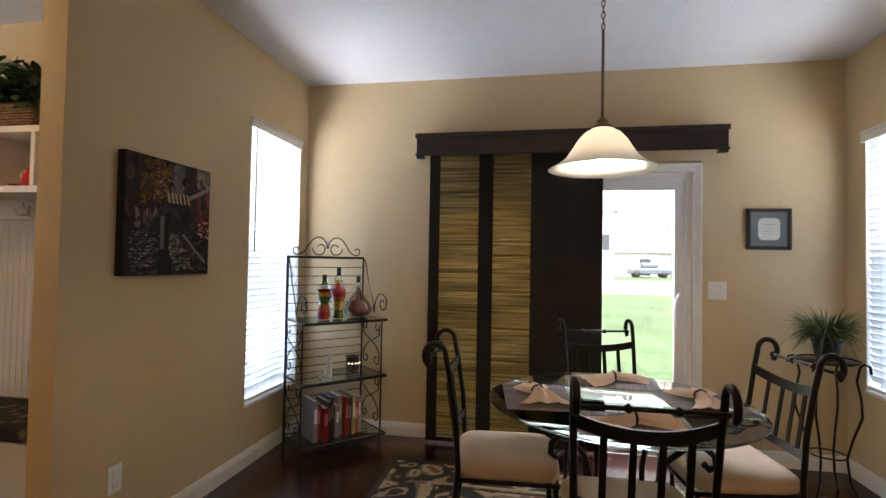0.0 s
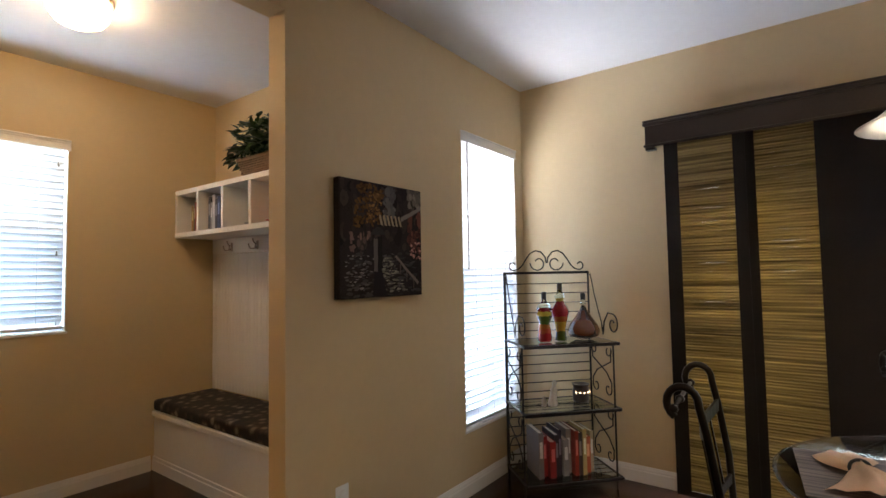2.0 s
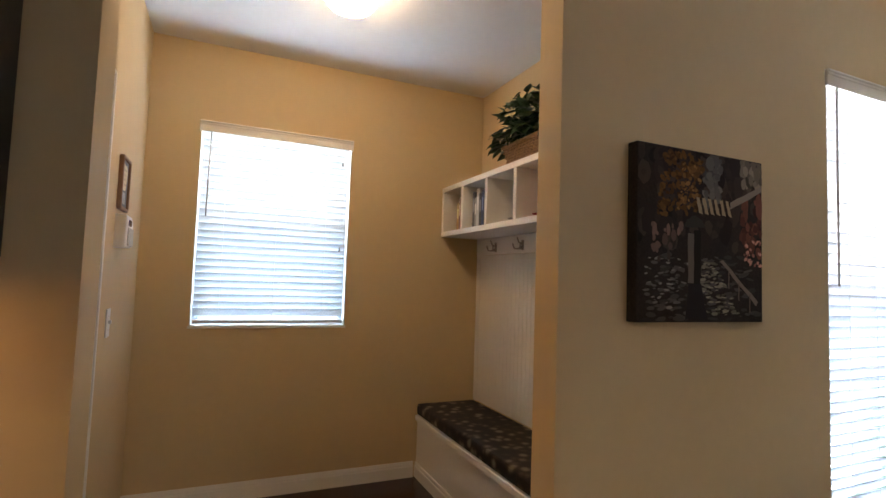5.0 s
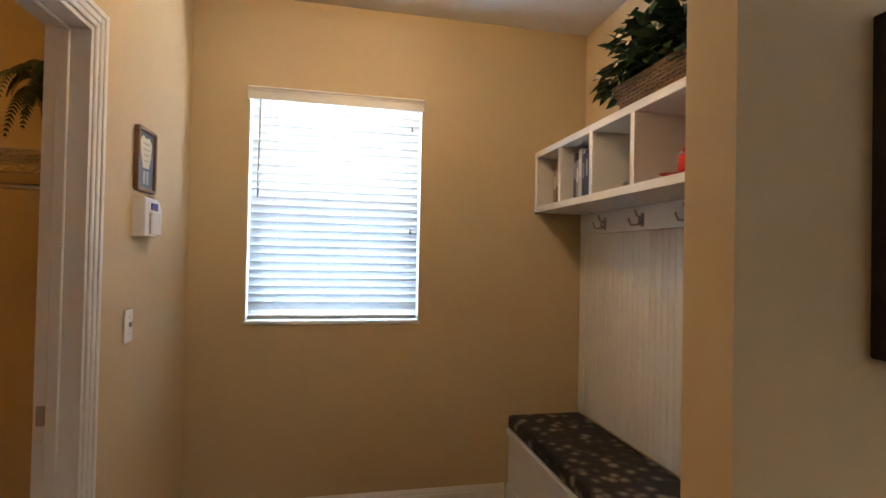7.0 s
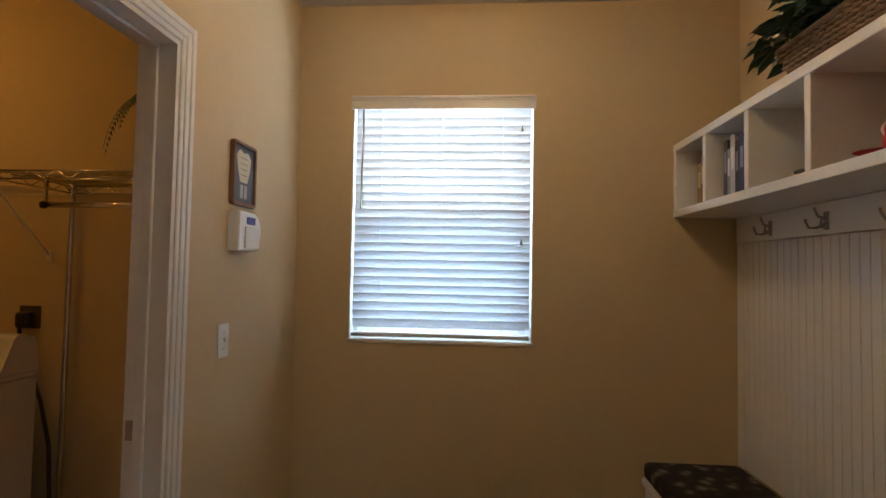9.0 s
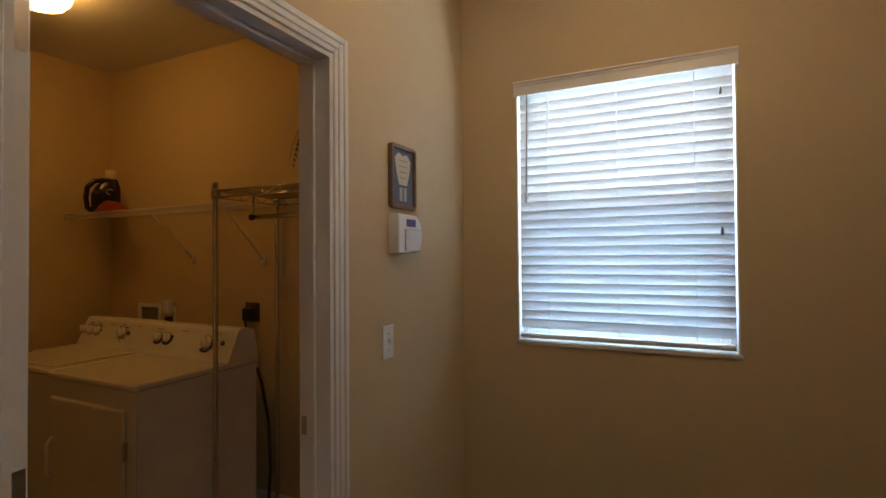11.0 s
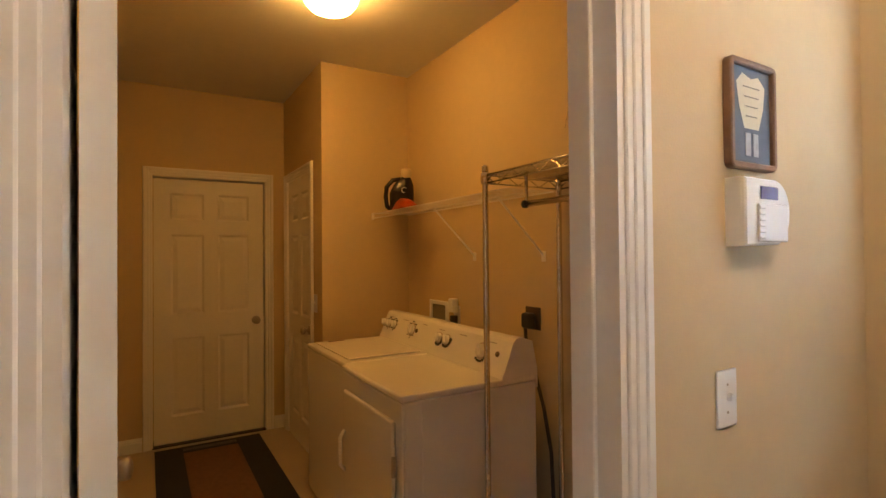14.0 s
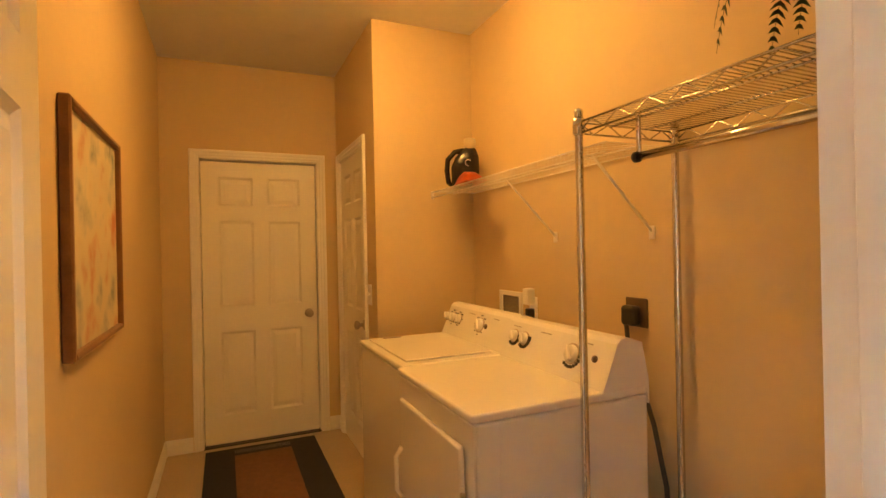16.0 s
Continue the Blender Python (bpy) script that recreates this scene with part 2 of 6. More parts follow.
def trim_run(name, x0, y0, x1, y1, nx, ny, h=0.105, t=0.014, label="white painted moulded baseboard"):
    """A moulded board along the floor from (x0, y0) to (x1, y1); n points into the room."""
    bm = bmesh.new()
    prof = [(0, 0), (t, 0), (t, h * 0.68), (t * 0.75, h * 0.74), (t * 0.75, h * 0.82), (t * 0.45, h * 0.93), (t * 0.35, h), (0, h)]
    ends = []
    for x, y in ((x0, y0), (x1, y1)):
        ends.append([bm.verts.new((x + nx * d, y + ny * d, z)) for d, z in prof])
    n = len(prof)
    for k in range(n):
        bm.faces.new((ends[0][k], ends[0][(k + 1) % n], ends[1][(k + 1) % n], ends[1][k]))
    bm.faces.new(ends[0]); bm.faces.new(ends[1][::-1])
    return structure(name, bm, M_TRIM, label, "baseboard")


trim_run("baseboard", XA, YE, XA, 3.96, 1, 0)
trim_run("baseboard", XA, 3.96, S0 - 0.07, 3.96, 0, -1)
trim_run("baseboard", S1 + 0.07, 3.96, 2.335, 3.96, 0, -1)
trim_run("baseboard", 2.335, -3.5, 2.335, 3.96, -1, 0)
trim_run("baseboard", XM, YD, XM, 2.22, 1, 0)
trim_run("baseboard", XM, YD, DX0 - 0.061, YD, 0, 1)
trim_run("baseboard", XB, YE, XA, YE, 0, -1)
trim_run("baseboard", XE, -3.20, XE, YD - 0.12, -1, 0)
trim_run("baseboard", XE, -3.20, GX1 + 0.065, -3.20, 0, 1)
trim_run("baseboard", GX0 - 0.065, -3.20, -2.806, -3.20, 0, 1)
trim_run("baseboard", -2.806, -3.20, -2.806, K0 - 0.065, 1, 0)
trim_run("baseboard", XL, -2.136, -2.806, -2.136, 0, 1)
trim_run("baseboard", XL, -2.136, XL, YD - 0.12, 1, 0)


def casing(name, axis, p, s, a0, a1, z1, w=0.075, label="white painted moulded door casing"):
    """Moulded casing round an opening a0..a1 up to z1, on the face p, standing out towards s."""
    bm = bmesh.new()

    def bar(u0, u1, v0, v1, d):
        q = sorted((p, p + s * d))
        if axis == "y":
            box(bm, u0, u1, q[0], q[1], v0, v1, 0.003)
        else:
            box(bm, q[0], q[1], u0, u1, v0, v1, 0.003)
    for d, f0, f1 in ((0.010, 0.0, 1.0), (0.015, 0.28, 1.0), (0.020, 0.62, 0.98)):
        bar(a0 - w * f1, a0 - w * f0, 0, z1 + w * f1, d)
        bar(a1 + w * f0, a1 + w * f1, 0, z1 + w * f1, d)
        bar(a0 - w * f0, a1 + w * f0, z1 + w * f0, z1 + w * f1, d)
    return structure(name, bm, M_TRIM, label, "door casing")


def jamb(name, axis, p0, p1, a0, a1, z1, t=0.016):
    bm = bmesh.new()

    def blk(u0, u1, v0, v1):
        if axis == "y":
            box(bm, u0, u1, p0, p1, v0, v1)
        else:
            box(bm, p0, p1, u0, u1, v0, v1)
    blk(a0 - 0.001, a0 + t, 0, z1); blk(a1 - t, a1 + 0.001, 0, z1); blk(a0 + t, a1 - t, z1 - t, z1)
    return structure(name, bm, M_TRIM, "white painted door jamb", "door jamb")


casing("trim_laundry_door", "y", YD, 1, DX0, DX1, DZ, w=0.061)
casing("trim_laundry_inner", "y", YD - 0.12, -1, DX0, DX1 - 0.0, DZ, w=0.06)
jamb("jamb_laundry_door", "y", YD - 0.122, YD + 0.002, DX0, DX1, DZ)
ds = bx(DX0 + 0.016, DX0 + 0.028, YD - 0.085, YD - 0.053, 0, DZ - 0.028, 0.002)
box(ds, DX0 + 0.016, DX1 - 0.060, YD - 0.085, YD - 0.053, DZ - 0.028, DZ - 0.016, 0.002)
structure("door_stop", ds, M_TRIM, "white painted door stop strip inside the jamb", "door stop")
casing("trim_garage_door", "y", -3.20, 1, GX0, GX1, GZ, w=0.062)
jamb("jamb_garage_door", "y", -3.37, -3.198, GX0, GX1, GZ, t=0.004)
casing("trim_closet_door", "x", -2.806, 1, K0, K1, KZ, w=0.062)
jamb("jamb_closet_door", "x", -2.926, -2.804, K0, K1, KZ, t=0.004)
casing("trim_slider", "y", 3.96, -1, S0, S1, SZ, w=0.06, label="white painted casing round the sliding door")


# ---- windows and blinds ----
def window(name, x, s, y0, y1, z0, z1, cat="window"):
    """A double-hung vinyl window in a wall across x; s is the way into the room."""
    w = thing(name, x, (y0 + y1) / 2, z0, 0, "white vinyl double-hung window with clear panes", cat, kind="structure")
    hw, h = (y1 - y0) / 2, z1 - z0
    o = lambda a: -s * a
    bm = bmesh.new()
    for a, b, c, d in ((-hw, -hw + 0.03, 0, h), (hw - 0.03, hw, 0, h), (-hw + 0.03, hw - 0.03, 0, 0.03), (-hw + 0.03, hw - 0.03, h - 0.03, h)):
        box(bm, o(0.08), o(0.135), a, b, c, d, 0.003)
    part("window_frame", bm, M_VINYL, w)
    for k, (lo, hi, off) in enumerate(((0.03, h / 2 + 0.02, 0.085), (h / 2 - 0.02, h - 0.03, 0.11))):
        bm = bmesh.new()
        for a, b, c, d in ((-hw + 0.03, -hw + 0.065, lo, hi), (hw - 0.065, hw - 0.03, lo, hi), (-hw + 0.065, hw - 0.065, lo, lo + 0.04), (-hw + 0.065, hw - 0.065, hi - 0.04, hi)):
            box(bm, o(off), o(off + 0.022), a, b, c, d, 0.002)
        sash = part("sash", bm, M_VINYL, w)
        pn = part("pane", bx(o(off + 0.008), o(off + 0.012), -hw + 0.066, hw - 0.066, lo + 0.041, hi - 0.041), M_GLASS, sash)
        pn.visible_shadow = False
    part("insect_screen", bx(o(0.1335), o(0.1345), -hw + 0.031, hw - 0.031, 0.031, h / 2), M_SCREEN, w, "fine grey insect screen")
    sill = bx(o(0.0), o(0.08), -hw, hw, -0.018, 0.004, 0.004)
    box(sill, o(-0.008), o(0.0), -hw - 0.008, hw + 0.008, -0.014, 0.004, 0.003)
    part("window_sill", sill, M_TRIM, w)
    ret = bmesh.new()
    box(ret, o(0.001), o(0.08), -hw, -hw + 0.006, 0.004, h); box(ret, o(0.001), o(0.08), hw - 0.006, hw, 0.004, h)
    box(ret, o(0.001), o(0.08), -hw + 0.006, hw - 0.006, h - 0.006, h)
    part("jamb_liner", ret, M_TRIM, w)
    return w


def blind(x, s, y0, y1, z0, z1, tilt, pitch=0.0425, label="white horizontal slat blind, lowered and nearly closed"):
    """A lowered slat blind inside a window opening."""
    hw, h = (y1 - y0) / 2 - 0.012, z1 - z0
    b = thing("window_blind", x, (y0 + y1) / 2, z0, 0, label, "blind")
    val = part("valance", bx(s * 0.012, s * 0.022, -hw - 0.02, hw + 0.02, h - 0.072, h - 0.004, 0.002), M_TRIM, b, "moulded white valance")
    part("crown_moulding", bx(s * 0.0222, s * 0.030, -hw - 0.02, hw + 0.02, h - 0.016, h - 0.004, 0.003), M_TRIM, val)
    part("bead", bx(s * 0.0222, s * 0.027, -hw - 0.02, hw + 0.02, h - 0.028, h - 0.019, 0.002), M_TRIM, val)
    part("lower_bead", bx(s * 0.0222, s * 0.0245, -hw - 0.02, hw + 0.02, h - 0.071, h - 0.064, 0.001), M_TRIM, val)
    part("headrail", bx(-s * 0.045, s * 0.010, -hw, hw, h - 0.05, h - 0.008, 0.003), M_VINYL, b)
    bm = bmesh.new()
    sw, n = 0.05, 4
    rows = []
    for k in range(n + 1):
        u = -sw / 2 + sw * k / n
        c = 0.0035 * (1 - (2 * k / n - 1) ** 2)
        rows.append([bm.verts.new((u, v, c)) for v in (-hw, hw)] + [bm.verts.new((u, v, c - 0.0026)) for v in (-hw, hw)])
    for p, q in zip(rows, rows[1:]):
        bm.faces.new((p[0], q[0], q[1], p[1])); bm.faces.new((p[2], p[3], q[3], q[2]))
        bm.faces.new((p[0], p[2], q[2], q[0])); bm.faces.new((p[1], q[1], q[3], p[3]))
    bm.faces.new((rows[0][0], rows[0][1], rows[0][3], rows[0][2])); bm.faces.new((rows[-1][0], rows[-1][2], rows[-1][3], rows[-1][1]))
    me = mesh_of(bm, "slat", M_SLAT)
    z, rng = h - 0.085, random.Random(7)
    while z > 0.055:
        shared("slat", me, b, pose(-s * 0.018, 0, z, 0, s * (tilt + rng.uniform(-2.0, 2.0)), rng.uniform(-0.12, 0.12)))
        z -= pitch
    part("bottom_rail", bx(-s * 0.042, s * 0.006, -hw, hw, 0.018, 0.038, 0.005), M_VINYL, b)
    for k, v in enumerate((-hw + 0.14, 0.0, hw - 0.14)):
        part("ladder_cord", tube([(s * 0.007, v, 0.03), (s * 0.007, v, h - 0.05)], 0.0011, 5), M_VINYL, b)
    e = -s
    part("tilt_wand", tube([(s * 0.02, e * (hw - 0.045) * (1 if s > 0 else -1), h - 0.07), (s * 0.022, e * (hw - 0.04) * (1 if s > 0 else -1), h * 0.53)], 0.0045, 6), M_NICKEL, b, "clear grey tilt wand")
    for zz in (h * 0.86, h * 0.40):
        part("cord_tassel", lathe([(0.002, 0.02), (0.005, 0.012), (0.007, -0.01), (0.002, -0.012)], 8, at=(s * 0.02, s * (hw - 0.045), zz)), M_NICKEL, b)
    return b


window("window_1", XM, 1, B0, B1, BZ0, BZ1)
blind(XM, 1, B0 + 0.002, B1 - 0.002, BZ0, BZ1, -70)
window("window_2", XA, 1, A0, A1, AZ0, AZ1)
blind(XA - 0.012, 1, A0 + 0.002, A1 - 0.002, AZ0, AZ1, -62)
window("window_3", 2.335, -1, C0, C1, CZ0, CZ1)
blind(2.335, -1, C0 + 0.002, C1 - 0.002, CZ0, CZ1, -60)

# ---- doors ----
def panel_door(name, w, h, t, knob_at, label, kind="structure", cat="door", knob_z=0.90):
    """A six-panel door: hinge side at x = 0, faces towards -y and +y, base at z = 0."""
    d = thing(name, 0, 0, 0, 0, label, cat, kind=kind)
    bm = bmesh.new()
    st_, mid = 0.115 * w / 0.81, 0.10 * w / 0.81
    pw = (w - 2 * st_ - mid) / 2
    zs = [(0.20, 0.80), (0.98, 1.60), (1.71, 1.92)]
    cells = [(st_ + k * (pw + mid), st_ + k * (pw + mid) + pw, a, b) for k in (0, 1) for a, b in zs]
    xs = sorted({0, w, *[c[0] for c in cells], *[c[1] for c in cells]})
    zz = sorted({0, h, *[c[2] for c in cells], *[c[3] for c in cells]})
    for x0, x1 in zip(xs, xs[1:]):
        for z0, z1 in zip(zz, zz[1:]):
            hole = any(abs(c[0] - x0) < 1e-6 and abs(c[2] - z0) < 1e-6 for c in cells)
            if not hole:
                box(bm, x0, x1, -t / 2, t / 2, z0, z1)
    leaf = part("leaf", bm, M_DOORWHITE, d)
    for x0, x1, z0, z1 in cells:
        pb = bx(x0, x1, -t / 2 + 0.011, t / 2 - 0.011, z0, z1)
        for sgn in (-1, 1):
            q = [bm_y * sgn for bm_y in (t / 2 - 0.011, t / 2 - 0.003)]
            ring = [[pb.verts.new((xa, y, za)) for xa, za in ((x0 + m, z0 + m), (x1 - m, z0 + m), (x1 - m, z1 - m), (x0 + m, z1 - m))] for m, y in ((0.018, q[0]), (0.048, q[1]))]
            for k in range(4):
                pb.faces.new((ring[0][k], ring[0][(k + 1) % 4], ring[1][(k + 1) % 4], ring[1][k]))
            pb.faces.new(ring[1])
            o = [[pb.verts.new((xa, y, za)) for xa, za in ((x0 + m, z0 + m), (x1 - m, z0 + m), (x1 - m, z1 - m), (x0 + m, z1 - m))] for m, y in ((0.0, sgn * t / 2), (0.016, q[0] + sgn * 0.0005))]
            for k in range(4):
                pb.faces.new((o[0][k], o[0][(k + 1) % 4], o[1][(k + 1) % 4], o[1][k]))
        part("panel", pb, M_DOORWHITE, d)
    for sgn in (-1, 1):
        k = bmesh.new()
        lathe([(0.033, 0.0), (0.033, 0.006), (0.012, 0.010), (0.011, 0.028), (0.024, 0.036), (0.029, 0.048), (0.026, 0.060), (0.012, 0.066), (0.0, 0.067)], 20, k)
        bmesh.ops.transform(k, matrix=pose(knob_at, sgn * t / 2, knob_z, -90 * sgn), verts=k.verts)
        part("knob", k, M_NICKEL, d, "satin nickel round knob")
    for z in (0.22, 1.02, 1.84):
        part("hinge", bx(-0.0022, -0.0002, -t / 2 + 0.004, t / 2 + 0.001, z - 0.045, z + 0.045), M_NICKEL, d, "satin nickel butt hinge")
        part("hinge_barrel", tube([(-0.004, t / 2 + 0.004, z - 0.045), (-0.004, t / 2 + 0.004, z + 0.045)], 0.006, 8), M_NICKEL, d)
    return d


door_1 = panel_door("door_1", 0.826, 2.055, 0.035, 0.766, "white six-panel laundry door, swung open against the side wall", knob_z=0.92)
door_1.matrix_basis = pose(DX1 - 0.0425, YD - 0.044, 0.006, 0, 0, -85)
door_2 = panel_door("door_2", 0.796, 2.030, 0.040, 0.735, "closed white six-panel garage door with a satin nickel knob")
door_2.matrix_basis = pose(GX1 - 0.009, -3.255, 0.013, 0, 0, 180)
door_3 = panel_door("door_3", 0.668, 2.035, 0.035, 0.610, "closed white six-panel closet door with a satin nickel knob")
door_3.matrix_basis = pose(-2.828, K0 + 0.006, 0.004, 0, 0, 90)
plate = bx(DX0 + 0.0155, DX0 + 0.018, YD - 0.114, YD - 0.086, 0.87, 0.93, 0.001)
tagged(part("strike_plate", plate, M_NICKEL), "satin nickel strike plate set in the laundry door jamb", "strike plate", kind="structure")

# also closes the gap where outdoor light leaked in under the door
structure("threshold", bx(GX0, GX1, -3.42, -3.192, -0.03, 0.011, 0.003), M_BLACK, "dark metal threshold under the garage door", "threshold")
# unseen panel, added to keep outdoor light out of the door gaps
structure("garage_light_blocker", bx(GX0 - 0.12, GX1 + 0.12, -3.43, -3.375, 0, 2.25), M_WALL, "unseen plain panel blocking light leaks behind the garage door", "wall")

# sliding glass door, right leaf in view
sl = thing("sliding_door", (S0 + S1) / 2, 4.03, 0, 0, "white vinyl sliding glass patio door with a curved pull", "sliding door", kind="structure")
hw = (S1 - S0) / 2
fr = bmesh.new()
for a, b, c, d in ((-hw, -hw + 0.035, 0, SZ), (hw - 0.035, hw, 0, SZ), (-hw + 0.035, hw - 0.035, 0, 0.03), (-hw + 0.035, hw - 0.035, SZ - 0.04, SZ)):
    box(fr, a, b, -0.055, 0.065, c, d, 0.003)
part("door_frame", fr, M_VINYL, sl)
for k, (a, b, y) in enumerate(((-0.04, hw - 0.035, -0.02), (-hw + 0.035, 0.04, 0.025))):
    lf = bmesh.new()
    for p, q, c, d in ((a, a + 0.075, 0.03, SZ - 0.04), (b - 0.075, b, 0.03, SZ - 0.04), (a + 0.075, b - 0.075, 0.03, 0.13), (a + 0.075, b - 0.075, SZ - 0.125, SZ - 0.04)):
        box(lf, p, q, y - 0.018, y + 0.018, c, d, 0.004)
    leaf = part("door_leaf", lf, M_VINYL, sl)
    pn = part("pane", bx(a + 0.0755, b - 0.0755, y - 0.003, y + 0.003, 0.131, SZ - 0.126), M_GLASS, leaf)
    pn.visible_shadow = False
hd = tube([(hw - 0.075 - 0.0, -0.040, 0.93), (hw - 0.095, -0.075, 0.955), (hw - 0.112, -0.085, 1.01), (hw - 0.112, -0.085, 1.06), (hw - 0.095, -0.075, 1.115), (hw - 0.075, -0.040, 1.14)], 0.011, 10)
part("pull_handle", hd, M_VINYL, sl, "white curved pull handle")
part("lock_plate", bx(hw - 0.095, hw - 0.055, -0.046, -0.038, 0.92, 1.15, 0.003), M_VINYL, sl)

# ---- woven panel shade on the sliding door ----
def woven_mat():
    m, n, l, b = _mat("woven_reed")
    tc, wv = n.new("ShaderNodeTexCoord"), n.new("ShaderNodeTexNoise")
    mp = n.new("ShaderNodeMapping"); mp.inputs["Scale"].default_value = (1.3, 1, 60)
    wv.inputs["Scale"].default_value, wv.inputs["Detail"].default_value = 1.0, 5
    rp = n.new("ShaderNodeValToRGB")
    rp.color_ramp.elements[0].position, rp.color_ramp.elements[0].color = 0.32, (0.085, 0.060, 0.024, 1)
    rp.color_ramp.elements[1].position, rp.color_ramp.elements[1].color = 0.68, (0.46, 0.35, 0.145, 1)
    l.new(tc.outputs["Object"], mp.inputs[0]); l.new(mp.outputs[0], wv.inputs["Vector"]); l.new(wv.outputs["Fac"], rp.inputs[0])
    tr, mix = n.new("ShaderNodeBsdfTranslucent"), n.new("ShaderNodeMixShader")
    mix.inputs[0].default_value = 0.45
    l.new(rp.outputs[0], b.inputs["Base Color"]); l.new(rp.outputs[0], tr.inputs["Color"])
    b.inputs["Roughness"].default_value = 0.7
    l.new(b.outputs[0], mix.inputs[1]); l.new(tr.outputs[0], mix.inputs[2]); l.new(mix.outputs[0], n["Material Output"].inputs[0])
    return m


M_REED = woven_mat()
M_BROWNCLOTH = plain("dark_brown_cloth", (0.014, 0.009, 0.007), 0.95, var=0.2, scale=8, bump=0.3, bscale=400)
shade = thing("panel_shade", 0.149, 3.866, 0.0, 0, "dark brown sliding panel shade with woven gold reed strips", "panel shade")
rng = random.Random(3)
for px0, px1, strip, yy in ((-0.625, -0.195, (-0.545, -0.255), 0.0), (-0.215, 0.225, (-0.150, 0.123), 0.014), (0.190, 0.625, None, 0.028)):
    bmc = bmesh.new()
    if strip:
        box(bmc, px0, strip[0], yy - 0.003, yy + 0.003, 0.045, 2.18)
        box(bmc, strip[1], px1, yy - 0.003, yy + 0.003, 0.045, 2.18)
    else:
        box(bmc, px0, px1, yy - 0.003, yy + 0.003, 0.045, 2.18)
    pl = part("cloth_panel", bmc, M_BROWNCLOTH, shade)
    part("bottom_bar", bx(px0, px1, yy - 0.008, yy + 0.008, 0.02, 0.05, 0.004), M_BROWNCLOTH, shade)
    if strip:
        bmr = bmesh.new()
        z = 0.055
        while z < 2.17:
            hh = rng.uniform(0.0155, 0.0185)
            dy = rng.uniform(-0.0004, 0.0004)
            sag = rng.uniform(-0.0007, 0.0007)
            n = 6
            ring = []
            for i in range(n + 1):
                x = strip[0] + (strip[1] - strip[0]) * i / n
                w = sag * math.sin(math.pi * i / n)
                ring.append([bmr.verts.new((x, yy + dy - 0.0025, z + w)), bmr.verts.new((x, yy + dy - 0.0065, z + w + hh / 2)), bmr.verts.new((x, yy + dy - 0.0025, z + w + hh)), bmr.verts.new((x, yy + dy + 0.0005, z + w + hh / 2))])
            for p, q in zip(ring, ring[1:]):
                for k in range(4):
                    bmr.faces.new((p[k], q[k], q[(k + 1) % 4], p[(k + 1) % 4]))
            z += hh - 0.0006
        part("woven_reed", bmr, M_REED, shade, "woven golden reed strip")
val = thing("valance", 0.498, 3.96, 2.124, 0, "dark espresso wooden valance box above the sliding door", "valance")
vb = bx(-1.07, 1.07, -0.145, -0.128, 0.0, 0.15, 0.003)
box(vb, -1.07, -1.053, -0.128, 0.0, 0.0, 0.15, 0.003); box(vb, 1.053, 1.07, -0.128, 0.0, 0.0, 0.15, 0.003)
part("box_board", vb, M_ESPRESSO, val)
part("top_board", bx(-1.08, 1.08, -0.155, 0.0, 0.15, 0.165, 0.004), M_ESPRESSO, val)
cr = bx(-1.08, 1.08, -0.158, -0.145, 0.128, 0.15, 0.004)
box(cr, -1.078, 1.078, -0.151, -0.145, -0.004, 0.014, 0.003)
part("moulding", cr, M_ESPRESSO, val)
for sx in (-1, 1):
    part("corner_bracket", bx(sx * 1.04 - 0.03, sx * 1.04 + 0.03, -0.150, -0.100, -0.022, -0.004, 0.004), M_ESPRESSO, val)
part("track", bx(-1.03, 1.03, -0.115, -0.07, 0.02, 0.05, 0.003), M_BLACK, val)

# ---- outdoors ----
structure("ground", bx(-400, 400, -60, 700, -0.40, -0.15), M_LAWN, "mown green lawn with bare patches", "ground")
M_DIRT = plain("pale_dirt", (0.42, 0.38, 0.31), 0.9, var=0.2, scale=0.4, bump=0.3, bscale=20)
structure("road", bx(-200, 200, 27, 52, -0.149, -0.145), M_DIRT, "pale bare earth and gravel strip beyond the lawn", "road")
structure("patio_slab", bx(-0.6, 2.4, 4.12, 5.6, -0.14, -0.05, 0.01), plain("concrete", (0.45, 0.44, 0.42), 0.85, var=0.1, bump=0.2, bscale=60), "pale concrete patio slab outside the sliding door", "patio")
M_SIDING = plain("white_siding", (0.72, 0.73, 0.75), 0.6, var=0.04)
M_BRICK = plain("far_brick", (0.50, 0.47, 0.46), 0.85, var=0.2, scale=3)
M_ROOF = plain("grey_shingle", (0.40, 0.41, 0.45), 0.85, var=0.2, scale=4)
M_DARKGLASS = plain("dark_window", (0.05, 0.06, 0.08), 0.15, var=0.1)


